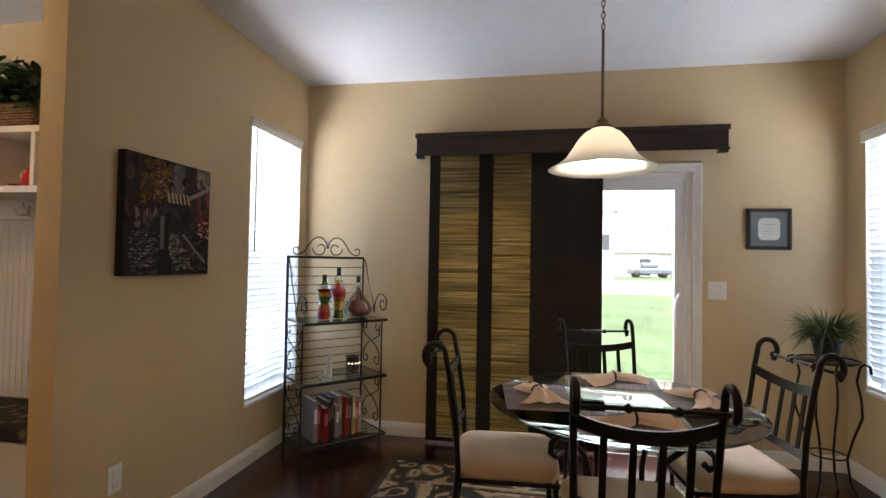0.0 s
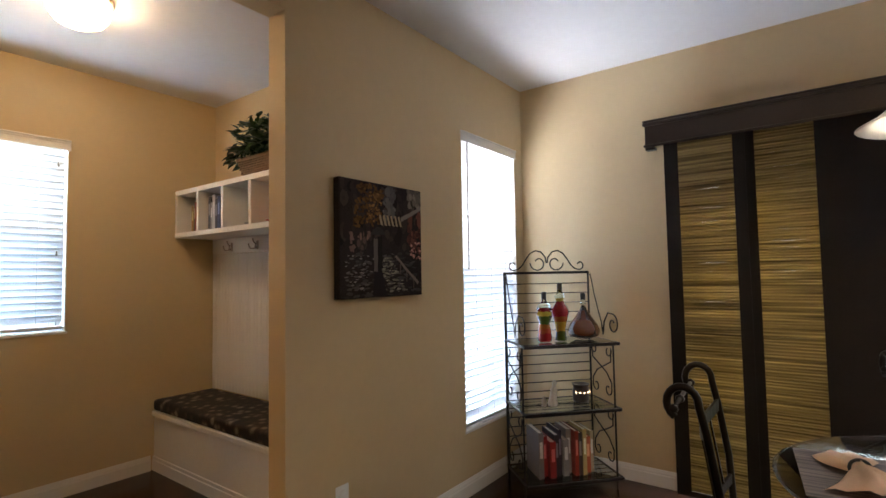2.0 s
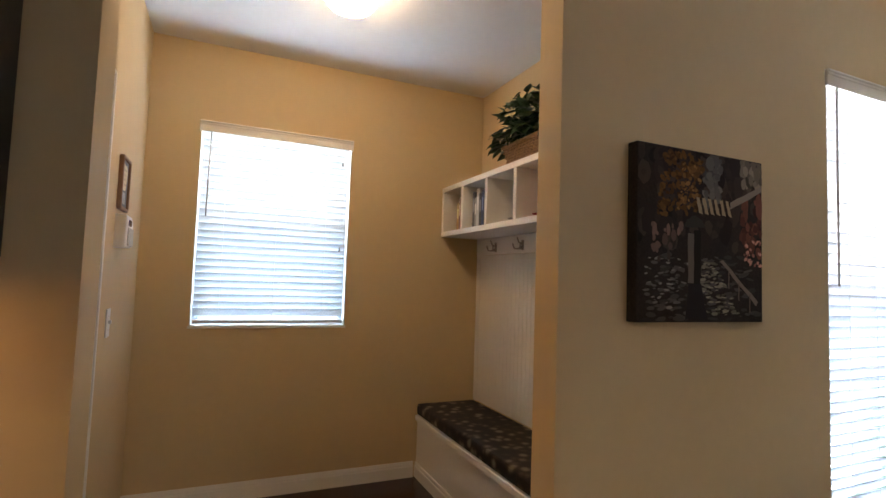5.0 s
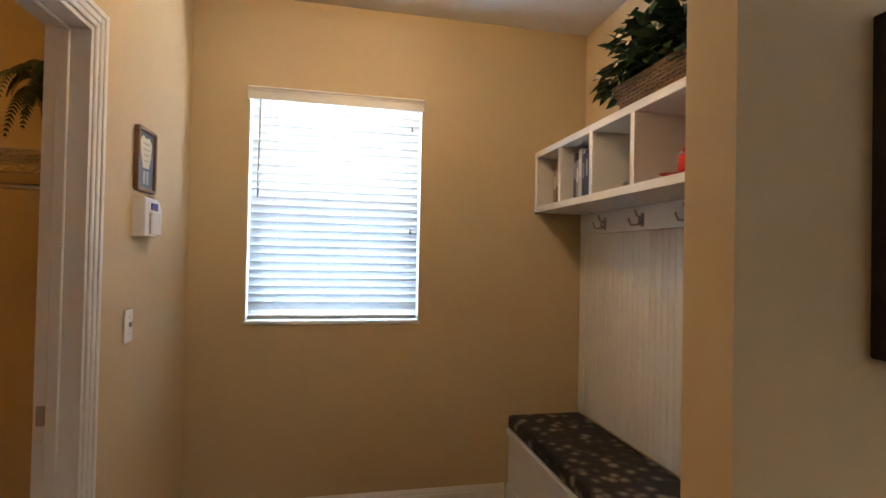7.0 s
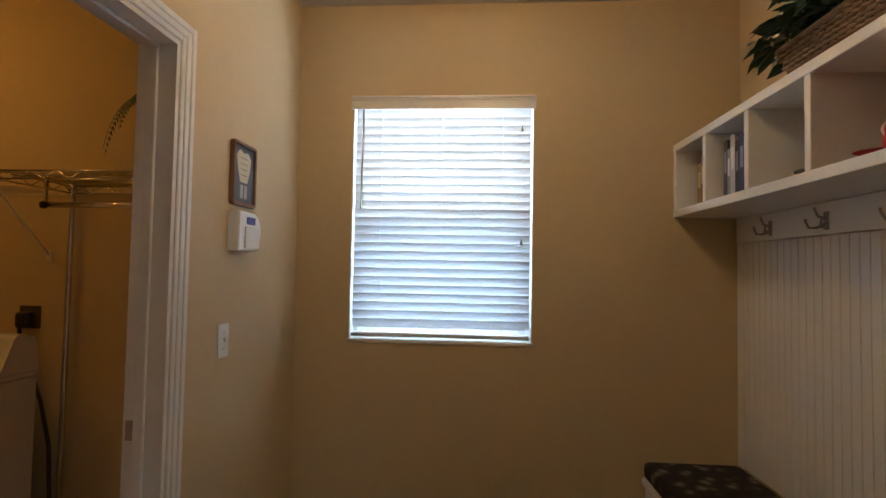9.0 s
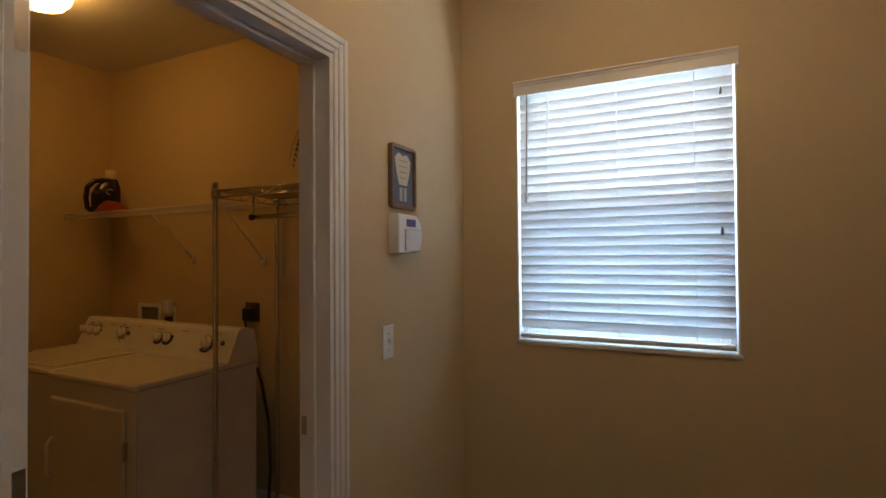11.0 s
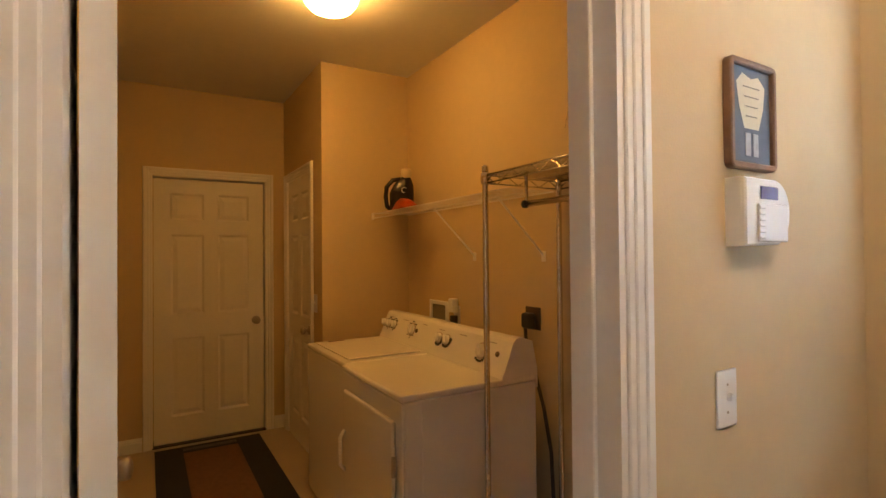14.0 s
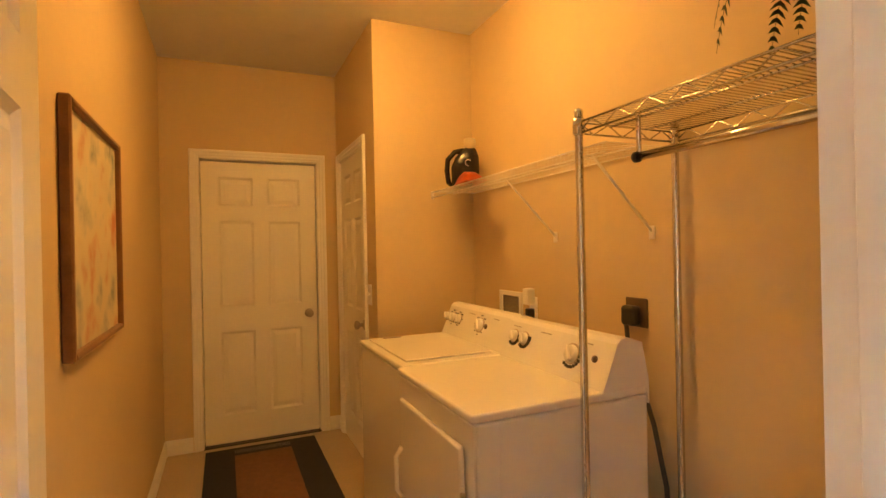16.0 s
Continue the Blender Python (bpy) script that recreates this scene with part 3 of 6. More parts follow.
def house(x, y, w, d, eave, ridge, wall_m, label, wins):
    h = thing("house", x, y, -0.15, 0, label, "house")
    bm = bx(-w / 2, w / 2, -d / 2, d / 2, 0, eave)
    part("wall", bm, wall_m, h)
    r = bmesh.new()
    a = [r.verts.new(p) for p in ((-w / 2 - .4, -d / 2 - .4, eave), (w / 2 + .4, -d / 2 - .4, eave), (w / 2 + .4, d / 2 + .4, eave), (-w / 2 - .4, d / 2 + .4, eave), (-w / 2 - .4, 0, ridge), (w / 2 + .4, 0, ridge))]
    for f in ((0, 1, 5, 4), (2, 3, 4, 5), (1, 2, 5), (3, 0, 4), (0, 3, 2, 1)):
        r.faces.new([a[k] for k in f])
    part("roof", r, M_ROOF, h)
    g = bmesh.new()
    gx, gw = w * 0.12, w * 0.34
    b = [g.verts.new(p) for p in ((gx - gw / 2, -d / 2 - 0.6, 0), (gx + gw / 2, -d / 2 - 0.6, 0), (gx + gw / 2, -d / 2 - 0.6, eave), (gx, -d / 2 - 0.6, eave + gw * 0.42), (gx - gw / 2, -d / 2 - 0.6, eave))]
    c = [g.verts.new(v.co + Vector((0, 0.6, 0))) for v in b]
    g.faces.new(b); g.faces.new(c[::-1])
    for k in range(5):
        g.faces.new((b[k], b[(k + 1) % 5], c[(k + 1) % 5], c[k]))
    part("gable", g, wall_m, h)
    for wx, wz, ww, wh in wins:
        wn = part("window", bx(wx - ww / 2 - 0.12, wx + ww / 2 + 0.12, -d / 2 - 0.68, -d / 2 - 0.05, wz - 0.12, wz + wh + 0.12), M_TRIM, h)
        part("pane", bx(wx - ww / 2, wx + ww / 2, -d / 2 - 0.70, -d / 2 - 0.66, wz, wz + wh), M_DARKGLASS, wn)
    return h


house(18.5, 74, 17, 9, 3.2, 6.6, M_BRICK, "pale grey one-storey house with a grey gabled roof across the road", [(2.0, 0.9, 1.6, 1.5), (-4.2, 0.2, 1.4, 2.2), (6.5, 0.9, 1.6, 1.5)])
house(0.2, 44, 12.0, 8, 5.6, 7.4, M_SIDING, "white-sided two-storey house beyond the lawn", [(4.2, 0.8, 0.9, 1.4), (4.2, 3.4, 0.9, 1.3), (1.6, 0.8, 0.9, 1.4), (1.6, 3.4, 0.9, 1.3), (5.3, 2.6, 0.5, 1.2)])
car = thing("car", 14.2, 66, -0.145, 0, "grey pickup truck parked before the pale grey house", "car")
cb = bx(-2.5, 2.5, -0.9, 0.9, 0.45, 1.15, 0.12, 2)
box(cb, -1.1, 0.9, -0.8, 0.8, 1.15, 1.85, 0.2, 2)
part("body", cb, plain("grey_car_paint", (0.13, 0.15, 0.19), 0.25, var=0.1, coat=0.5), car)
for wx in (-1.6, 1.6):
    for wy in (-0.85, 0.85):
        wl = lathe([(0.0, -0.12), (0.38, -0.12), (0.40, 0), (0.38, 0.12), (0.0, 0.12)], 18)
        bmesh.ops.transform(wl, matrix=pose(wx, wy, 0.40, 90), verts=wl.verts)
        part("wheel", wl, M_BLACK, car)
M_LEAF = plain("leaf_green", (0.045, 0.10, 0.03), 0.5, var=0.4, scale=12)
M_BARK = plain("bark", (0.10, 0.075, 0.05), 0.9, var=0.3)
for tx, ty, th in ((9.2, 92, 8.5), (24, 98, 9.5), (14.5, 104, 9.0)):
    tr = thing("tree", tx, ty, -0.15, 0, "leafy tree standing behind the far house", "tree")
    tk = tube([(0, 0, 0), (0.1, 0, th * 0.35), (-0.1, 0.1, th * 0.7)], 0.22, 8, taper=[1, 0.7, 0.3])
    for k in range(4):
        a = k * 1.6
        tube([(0, 0, th * 0.35 + k * 0.4), (math.cos(a) * 1.4, math.sin(a) * 1.4, th * 0.6 + k * 0.3)], 0.08, 6, tk)
    part("trunk", tk, M_BARK, tr)
    cw, rg = bmesh.new(), random.Random(int(tx))
    for k in range(420):
        v = Vector((rg.gauss(0, 1), rg.gauss(0, 1), rg.gauss(0, 0.9))).normalized() * rg.uniform(0.4, 1.0)
        c = Vector((v.x * th * 0.27, v.y * th * 0.27, th * 0.68 + v.z * th * 0.32))
        q = [cw.verts.new(c + Vector((rg.uniform(-.35, .35), rg.uniform(-.35, .35), rg.uniform(-.35, .35)))) for _ in range(4)]
        cw.faces.new(q)
    part("crown", cw, M_LEAF, tr)

# ---- dining nook ----
def scroll2d(cx, cy, r0, r1, a0, a1, n=18):
    return [(cx + (r0 + (r1 - r0) * k / n) * math.cos(radians(a0 + (a1 - a0) * k / n)), cy + (r0 + (r1 - r0) * k / n) * math.sin(radians(a0 + (a1 - a0) * k / n))) for k in range(n + 1)]


M_SEAT = plain("beige_seat_cloth", (0.56, 0.44, 0.32), 0.85, var=0.07, scale=6, bump=0.35, bscale=350)


def cushion(w, d, h, z, sag=0.008, n=10):
    """A padded seat: crowned top, rolled sides."""
    bm = bmesh.new()
    rings = []
    for f, zz in ((0.90, 0.0), (0.985, 0.012), (1.0, h * 0.45), (0.985, h * 0.78), (0.92, h * 0.94), (0.70, h * 1.03), (0.35, h * 1.06)):
        ring = []
        for k in range(4 * n):
            a = 2 * math.pi * k / (4 * n)
            c, s_ = math.cos(a), math.sin(a)
            e = 0.32
            x = math.copysign(abs(c) ** e, c) * w / 2 * f
            y = math.copysign(abs(s_) ** e, s_) * d / 2 * f
            x *= 1 + 0.05 * (y / d)
            ring.append(bm.verts.new((x, y, z + zz)))
        rings.append(ring)
    for a, b in zip(rings, rings[1:]):
        for k in range(len(a)):
            bm.faces.new((a[k], a[(k + 1) % len(a)], b[(k + 1) % len(a)], b[k])).smooth = True
    bm.faces.new(rings[0][::-1]); bm.faces.new(rings[-1]).smooth = True
    return bm


def iron_chair():
    """A wrought-iron dining chair that looks towards +y."""
    c = thing("dining_chair", 0, 0, 0, 0, "dark wrought-iron dining chair with scrolled back and beige padded seat", "chair", "chairs round the glass table")
    for sx in (-1, 1):
        pts = [(sx * 0.205, -0.255, 0), (sx * 0.205, -0.225, 0.22), (sx * 0.208, -0.205, 0.45), (sx * 0.212, -0.215, 0.65), (sx * 0.216, -0.245, 0.84), (sx * 0.218, -0.262, 0.92)]
        pts += [(sx * 0.218, -0.308 + y, 0.925 + z) for y, z in [(0.046 * math.cos(radians(a)), 0.052 * math.sin(radians(a))) for a in range(0, 250, 20)]]
        part("back_post", tube(pts, 0.0125, 8), M_IRON, c)
        part("leg", tube([(sx * 0.20, 0.20, 0.40), (sx * 0.205, 0.215, 0.2), (sx * 0.21, 0.225, 0)], 0.0125, 8), M_IRON, c)
    rod = tube([(-0.218, -0.335, 0.905), (0.218, -0.335, 0.905)], 0.0075, 8)
    for x in (-0.218, -0.07, 0.07, 0.218):
        lathe([(0.0, -0.016), (0.013, -0.008), (0.016, 0), (0.013, 0.008), (0.0, 0.016)], 8, rod, (x, -0.335, 0.905))
    part("top_rod", rod, M_IRON, c)

    def band(z, hgt, y0, bow, dip):
        bm = bmesh.new()
        prev = None
        for k in range(13):
            u = -1 + k / 6
            y, zz = y0 - bow * (1 - u * u), z - dip * (1 - u * u)
            q = [bm.verts.new((u * 0.212, y + a, zz + b)) for a, b in ((-0.005, 0), (0.005, 0), (0.005, hgt), (-0.005, hgt))]
            if prev:
                for m in range(4):
                    bm.faces.new((prev[m], q[m], q[(m + 1) % 4], prev[(m + 1) % 4]))
            else:
                bm.faces.new(q)
            prev = q
        bm.faces.new(prev[::-1])
        return bm
    part("top_rail", band(0.815, 0.042, -0.243, 0.035, 0.03), M_IRON, c)
    part("lower_rail", band(0.555, 0.035, -0.208, 0.035, 0.02), M_IRON, c)
    for u in (-0.6, -0.2, 0.2, 0.6):
        y1, y0 = -0.243 - 0.035 * (1 - u * u), -0.208 - 0.035 * (1 - u * u)
        z1, z0 = 0.82 - 0.03 * (1 - u * u), 0.585 - 0.02 * (1 - u * u)
        sl_ = bmesh.new()
        q = [[sl_.verts.new((u * 0.212 + a, y + b, z)) for a, b in ((-0.011, -0.003), (0.011, -0.003), (0.011, 0.003), (-0.011, 0.003))] for y, z in ((y0, z0), (y1, z1))]
        for m in range(4):
            sl_.faces.new((q[0][m], q[0][(m + 1) % 4], q[1][(m + 1) % 4], q[1][m]))
        sl_.faces.new(q[0]); sl_.faces.new(q[1])
        part("slat", sl_, M_IRON, c)
    ring = [(-0.20, -0.20, 0.405), (0.20, -0.20, 0.405), (0.205, 0.21, 0.405), (-0.205, 0.21, 0.405)]
    part("seat_frame", tube(ring, 0.011, 6, closed=True), M_IRON, c)
    part("seat", cushion(0.45, 0.45, 0.075, 0.412), M_SEAT, c, "beige padded seat")
    return c


ch = iron_chair()
ch.matrix_basis = pose(0.645, 2.094, 0.011, 0, 0, 1)
copy_thing(ch, pose(0.189, 2.545, 0.011, 0, 0, -86))
copy_thing(ch, pose(1.139, 2.639, 0.011, 0, 0, 97))
copy_thing(ch, pose(0.767, 3.172, 0.011, 0, 0, 196))


def rug_mat():
    m, n, l, b = _mat("floral_rug")
    tc, vo, no = n.new("ShaderNodeTexCoord"), n.new("ShaderNodeTexVoronoi"), n.new("ShaderNodeTexNoise")
    no.inputs["Scale"].default_value, no.inputs["Detail"].default_value = 9, 4
    mixv = n.new("ShaderNodeMix"); mixv.data_type = "VECTOR"; mixv.inputs[0].default_value = 0.12
    vo.inputs["Scale"].default_value, vo.feature = 8.5, "SMOOTH_F1"
    rp = n.new("ShaderNodeValToRGB"); rp.color_ramp.interpolation = "CONSTANT"
    e = rp.color_ramp.elements
    e[0].position, e[0].color = 0.0, (0.20, 0.065, 0.035, 1)
    e[1].position, e[1].color = 0.22, (0.38, 0.29, 0.17, 1)
    for pos, col in ((0.36, (0.16, 0.12, 0.07, 1)), (0.43, (0.022, 0.018, 0.016, 1)), (0.62, (0.30, 0.22, 0.13, 1)), (0.68, (0.025, 0.020, 0.018, 1))):
        q = e.new(pos); q.color = col
    l.new(tc.outputs["Object"], no.inputs["Vector"]); l.new(tc.outputs["Object"], mixv.inputs[4]); l.new(no.outputs["Color"], mixv.inputs[5])
    l.new(mixv.outputs[1], vo.inputs["Vector"]); l.new(vo.outputs["Distance"], rp.inputs[0]); l.new(rp.outputs[0], b.inputs["Base Color"])
    fz, bp = n.new("ShaderNodeTexNoise"), n.new("ShaderNodeBump")
    fz.inputs["Scale"].default_value = 500; bp.inputs["Strength"].default_value = 0.5; bp.inputs["Distance"].default_value = 0.003
    l.new(tc.outputs["Object"], fz.inputs["Vector"]); l.new(fz.outputs["Fac"], bp.inputs["Height"]); l.new(bp.outputs[0], b.inputs["Normal"])
    b.inputs["Roughness"].default_value = 0.95
    return m


M_RUG = rug_mat()
M_RUGB = plain("dark_rug_border", (0.022, 0.018, 0.016), 0.95, var=0.3, scale=20, bump=0.5, bscale=400)
M_RUGT = plain("tan_rug_band", (0.36, 0.27, 0.16), 0.95, var=0.25, scale=25, bump=0.5, bscale=400)
rug = thing("area_rug", 0.69, 2.39, 0, 0, "dark floral area rug with beige flowers under the table", "rug")
part("field", bx(-1.30, 1.30, -1.10, 1.12, 0.0, 0.010, 0.003), M_RUG, rug)
for nm, o, w, z, mt in (("outer_border", 0.0, 0.035, 0.0115, M_RUGB), ("tan_band", 0.30, 0.03, 0.0118, M_RUGT), ("inner_band", 0.345, 0.015, 0.0118, M_RUGB)):
    x0, x1, y0, y1 = -1.30 + o, 1.30 - o, -1.10 + o, 1.12 - o
    bm = bx(x0, x1, y0, y0 + w, 0.001, z)
    box(bm, x0, x1, y1 - w, y1, 0.001, z); box(bm, x0, x0 + w, y0 + w, y1 - w, 0.001, z); box(bm, x1 - w, x1, y0 + w, y1 - w, 0.001, z)
    part(nm, bm, mt, rug)

TX, TY, TZ = 0.67, 2.49, 0.750
M_TGLASS = glass_mat("table_glass", (0.80, 0.93, 0.90), 0.0, 1.5)
tb = thing("dining_table", TX, TY, 0.011, 0, "round glass dining table on a dark wrought-iron base", "table")
zt = TZ - 0.011
part("tabletop", lathe([(0.0, zt - 0.012), (0.538, zt - 0.012), (0.552, zt - 0.009), (0.556, zt - 0.004), (0.548, zt), (0.0, zt)], 72), M_TGLASS, tb, "bevelled clear glass top")
part("top_ring", tube([(0.30 * math.cos(2 * math.pi * k / 36), 0.30 * math.sin(2 * math.pi * k / 36), zt - 0.028) for k in range(36)], 0.010, 8, closed=True), M_IRON, tb)
part("foot_ring", tube([(0.17 * math.cos(2 * math.pi * k / 30), 0.17 * math.sin(2 * math.pi * k / 30), 0.27) for k in range(30)], 0.008, 8, closed=True), M_IRON, tb)
for k in range(4):
    a = radians(45 + 90 * k)
    prof = [(0.33, 0.012), (0.30, 0.03), (0.22, 0.14), (0.17, 0.27), (0.17, 0.42), (0.22, 0.55), (0.30, 0.63), (0.37, 0.655), (0.41, 0.635), (0.415, 0.60), (0.39, 0.58), (0.365, 0.595)]
    part("leg", tube([(r * math.cos(a), r * math.sin(a), z) for r, z in prof], 0.013, 8), M_IRON, tb)
    part("pad", lathe([(0.012, zt - 0.036), (0.016, zt - 0.0125)], 10, at=(0.30 * math.cos(a), 0.30 * math.sin(a), 0)), M_BLACK, tb)


def stripes(name, c1, c2, axis, freq):
    m, n, l, b = _mat(name)
    tc, mp, no, rp = n.new("ShaderNodeTexCoord"), n.new("ShaderNodeMapping"), n.new("ShaderNodeTexNoise"), n.new("ShaderNodeValToRGB")
    sc = [3, 3, 3]; sc[axis] = freq
    mp.inputs["Scale"].default_value = sc
    no.inputs["Scale"].default_value, no.inputs["Detail"].default_value = 1, 3
    rp.color_ramp.elements[0].position, rp.color_ramp.elements[0].color = 0.38, (*c1, 1)
    rp.color_ramp.elements[1].position, rp.color_ramp.elements[1].color = 0.62, (*c2, 1)
    l.new(tc.outputs["Object"], mp.inputs[0]); l.new(mp.outputs[0], no.inputs["Vector"]); l.new(no.outputs["Fac"], rp.inputs[0]); l.new(rp.outputs[0], b.inputs["Base Color"])
    bp = n.new("ShaderNodeBump"); bp.inputs["Strength"].default_value, bp.inputs["Distance"].default_value = 0.5, 0.002
    l.new(no.outputs["Fac"], bp.inputs["Height"]); l.new(bp.outputs[0], b.inputs["Normal"])
    b.inputs["Roughness"].default_value = 0.8
    return m


M_MAT = stripes("striped_placemat", (0.025, 0.020, 0.020), (0.11, 0.085, 0.075), 0, 90)
M_NAPKIN = plain("peach_napkin", (0.66, 0.47, 0.32), 0.85, var=0.06, scale=10, bump=0.3, bscale=300)


def napkin_bm():
    bm = bmesh.new()
    n, rows = 14, []
    for i in range(n + 1):
        u = -1 + 2 * i / n
        wd = 0.020 + 0.085 * abs(u) ** 0.7 * (1.15 if u > 0 else 0.75)
        row = []
        for j in range(11):
            v = -1 + 2 * j / 10
            z = (0.034 - 0.014 * abs(u)) * (1 - v * v) ** 0.7 * (0.85 + 0.28 * math.cos(10 * v + 2.5 * u)) + 0.010 * (1 - abs(u)) + 0.003
            row.append(bm.verts.new((u * 0.165 * (1 - 0.12 * v * v), v * wd + 0.018 * math.sin(3 * u), z)))
        rows.append(row)
    for p, q in zip(rows, rows[1:]):
        for j in range(10):
            bm.faces.new((p[j], p[j + 1], q[j + 1], q[j])).smooth = True
    r = bmesh.ops.solidify(bm, geom=bm.faces[:], thickness=0.002)
    return bm


for k, (a, rn) in enumerate(((-90, 15), (186, 5), (8, -8), (85, 20))):
    px, py = TX + 0.345 * math.cos(radians(a)), TY + 0.345 * math.sin(radians(a))
    pm = tagged(part("placemat", bx(-0.205, 0.205, -0.145, 0.145, 0, 0.004, 0.0015), M_MAT), "dark striped woven placemat on the glass table", "placemat", "placemats")
    pm.matrix_basis = pose(px, py, TZ + 0.001, 0, 0, a + 90)
    nk = thing("napkin", px, py, TZ + 0.005, a + 90 + rn, "peach cloth napkin gathered in a dark ring on a placemat", "napkin", "napkins")
    part("cloth", napkin_bm(), M_NAPKIN, nk)
    rg_ = tube([(0, 0.025 * math.cos(t), 0.026 + 0.024 * math.sin(t)) for t in [2 * math.pi * i / 16 for i in range(16)]], 0.005, 6, closed=True)
    part("napkin_ring", rg_, M_BLACK, nk, "dark napkin ring")

# pendant lamp
M_SHADE = see_through("alabaster_glass", (0.95, 0.92, 0.86), 0.3, 0.55)
pd = thing("pendant_lamp", 0.592, 2.49, 1.752, 0, "lit bell-shaped alabaster glass pendant lamp on a chain", "pendant lamp")
bell = [(0.232, 0.0), (0.225, 0.004), (0.190, 0.022), (0.155, 0.052), (0.128, 0.092), (0.105, 0.130), (0.078, 0.160), (0.045, 0.180), (0.030, 0.186), (0.030, 0.182), (0.042, 0.175), (0.073, 0.154), (0.100, 0.125), (0.123, 0.088), (0.150, 0.048), (0.186, 0.017), (0.222, -0.001), (0.232, 0.0)]
part("shade", lathe(bell, 48, caps=False), M_SHADE, pd, "bell-shaped alabaster glass shade")
part("bulb", lathe([(0.0, 0.030), (0.022, 0.036), (0.033, 0.058), (0.030, 0.080), (0.018, 0.105), (0.013, 0.120), (0.0, 0.12)], 20), glow_mat("bulb_glow", (1.0, 0.85, 0.64), 230.0), pd)
M_BRONZE = plain("aged_bronze", (0.20, 0.12, 0.07), 0.35, metal=0.9, var=0.2, scale=30)
part("fitter", lathe([(0.046, 0.178), (0.048, 0.186), (0.034, 0.196), (0.022, 0.205), (0.026, 0.212), (0.014, 0.222), (0.008, 0.235)], 24), M_BRONZE, pd)
part("stem", tube([(0, 0, 0.23), (0, 0, 0.62)], 0.0065, 10), M_BRONZE, pd)
for i in range(13):
    z = 0.635 + i * 0.026
    lk = [(0.008 * math.cos(t), 0, z + 0.017 * math.sin(t)) for t in [2 * math.pi * j / 12 for j in range(12)]]
    if i % 2:
        lk = [(y, x, zz) for x, y, zz in lk]
    part("chain_link", tube(lk, 0.0022, 6, closed=True), M_BRONZE, pd)
part("canopy", lathe([(0.0, 0.947), (0.02, 0.950), (0.055, 0.968), (0.062, 0.9875)], 28), M_BRONZE, pd)

# wall sign, switches
sg = thing("framed_sign", 1.864, 3.96, 1.596, 0, "small square black framed verse hung on the wall", "picture frame")
fb = bmesh.new()
for a, b, c, d in ((-0.138, -0.115, -0.14, 0.14), (0.115, 0.138, -0.14, 0.14), (-0.115, 0.115, -0.14, -0.117), (-0.115, 0.115, 0.117, 0.14)):
    box(fb, a, b, -0.024, -0.002, c, d, 0.004)
part("frame", fb, M_BLACK, sg)
part("mat_board", bx(-0.116, 0.116, -0.014, -0.004, -0.118, 0.118), plain("grey_mat", (0.17, 0.19, 0.195), 0.8, var=0.15, scale=30), sg)
dm = bmesh.new()
pts = [(0.072 * math.cos(radians(a)) * (1 - 0.12 * math.cos(radians(4 * a))), 0.072 * math.sin(radians(a)) * (1 - 0.12 * math.cos(radians(4 * a)))) for a in range(0, 360, 15)]
f0 = [dm.verts.new((x * 1.05, -0.0145, z * 1.15)) for x, z in pts]; f1 = [dm.verts.new((x * 1.05, -0.0165, z * 1.15)) for x, z in pts]
dm.faces.new(f1)
for k in range(len(f0)):
    dm.faces.new((f0[k], f0[(k + 1) % len(f0)], f1[(k + 1) % len(f0)], f1[k]))
part("verse_card", dm, plain("cream_paper", (0.62, 0.62, 0.56), 0.8, var=0.05), sg)
for k in range(5):
    part("text_bar", bx(-0.035 + 0.006 * (k % 2), 0.035 - 0.006 * (k % 2), -0.0175, -0.0168, 0.03 - k * 0.016, 0.033 - k * 0.016), plain("ink_grey", (0.30, 0.30, 0.28), 0.8), sg)


def switch_plate(x, y, z, rz, gang, label):
    """A wall switch whose face looks towards -y before the turn."""
    s_ = thing("light_switch", x, y, z, rz, label, "light switch")
    w = 0.037 + 0.023 * (gang - 1)
    part("cover_plate", bx(-w, w, -0.006, -0.0005, -0.062, 0.062, 0.004, 2), M_VINYL, s_)
    for g in range(gang):
        cx = (g - (gang - 1) / 2) * 0.046
        part("toggle", bx(cx - 0.005, cx + 0.005, -0.017, -0.005, -0.004, 0.012, 0.002), M_VINYL, s_)
        for zz in (-0.03, 0.03):
            part("screw", lathe([(0.003, 0), (0.003, 0.001), (0.0, 0.0012)], 8, at=(0, 0, 0)), M_NICKEL, s_).matrix_basis = pose(cx, -0.006, zz, 90)
    return s_


switch_plate(1.545, 3.96, 1.17, 0, 2, "white double light switch plate beside the sliding door")

# low wall outlet on the nook wall
ol = thing("wall_outlet", XA, 2.15, 0.35, 90, "white duplex wall outlet low on the tan wall", "outlet")
part("cover_plate", bx(-0.038, 0.038, -0.006, -0.0005, -0.06, 0.06, 0.004, 2), M_VINYL, ol)
for zz in (-0.025, 0.025):
    part("socket", bx(-0.014, 0.014, -0.008, -0.005, zz - 0.014, zz + 0.014, 0.004, 2), M_VINYL, ol)

# canvas painting on the west wall
pt = thing("canvas_painting", XA, 2.401, 1.528, 90, "dark unframed canvas painting of a rainy street at dusk", "painting")
W2, H2 = 0.292, 0.281
M_CANVAS = plain("dark_canvas", (0.020, 0.014, 0.013), 0.9, var=0.7, scale=9, bump=0.3, bscale=250)
part("canvas", bx(-W2, W2, -0.042, -0.001, -H2, H2, 0.003), M_CANVAS, pt)


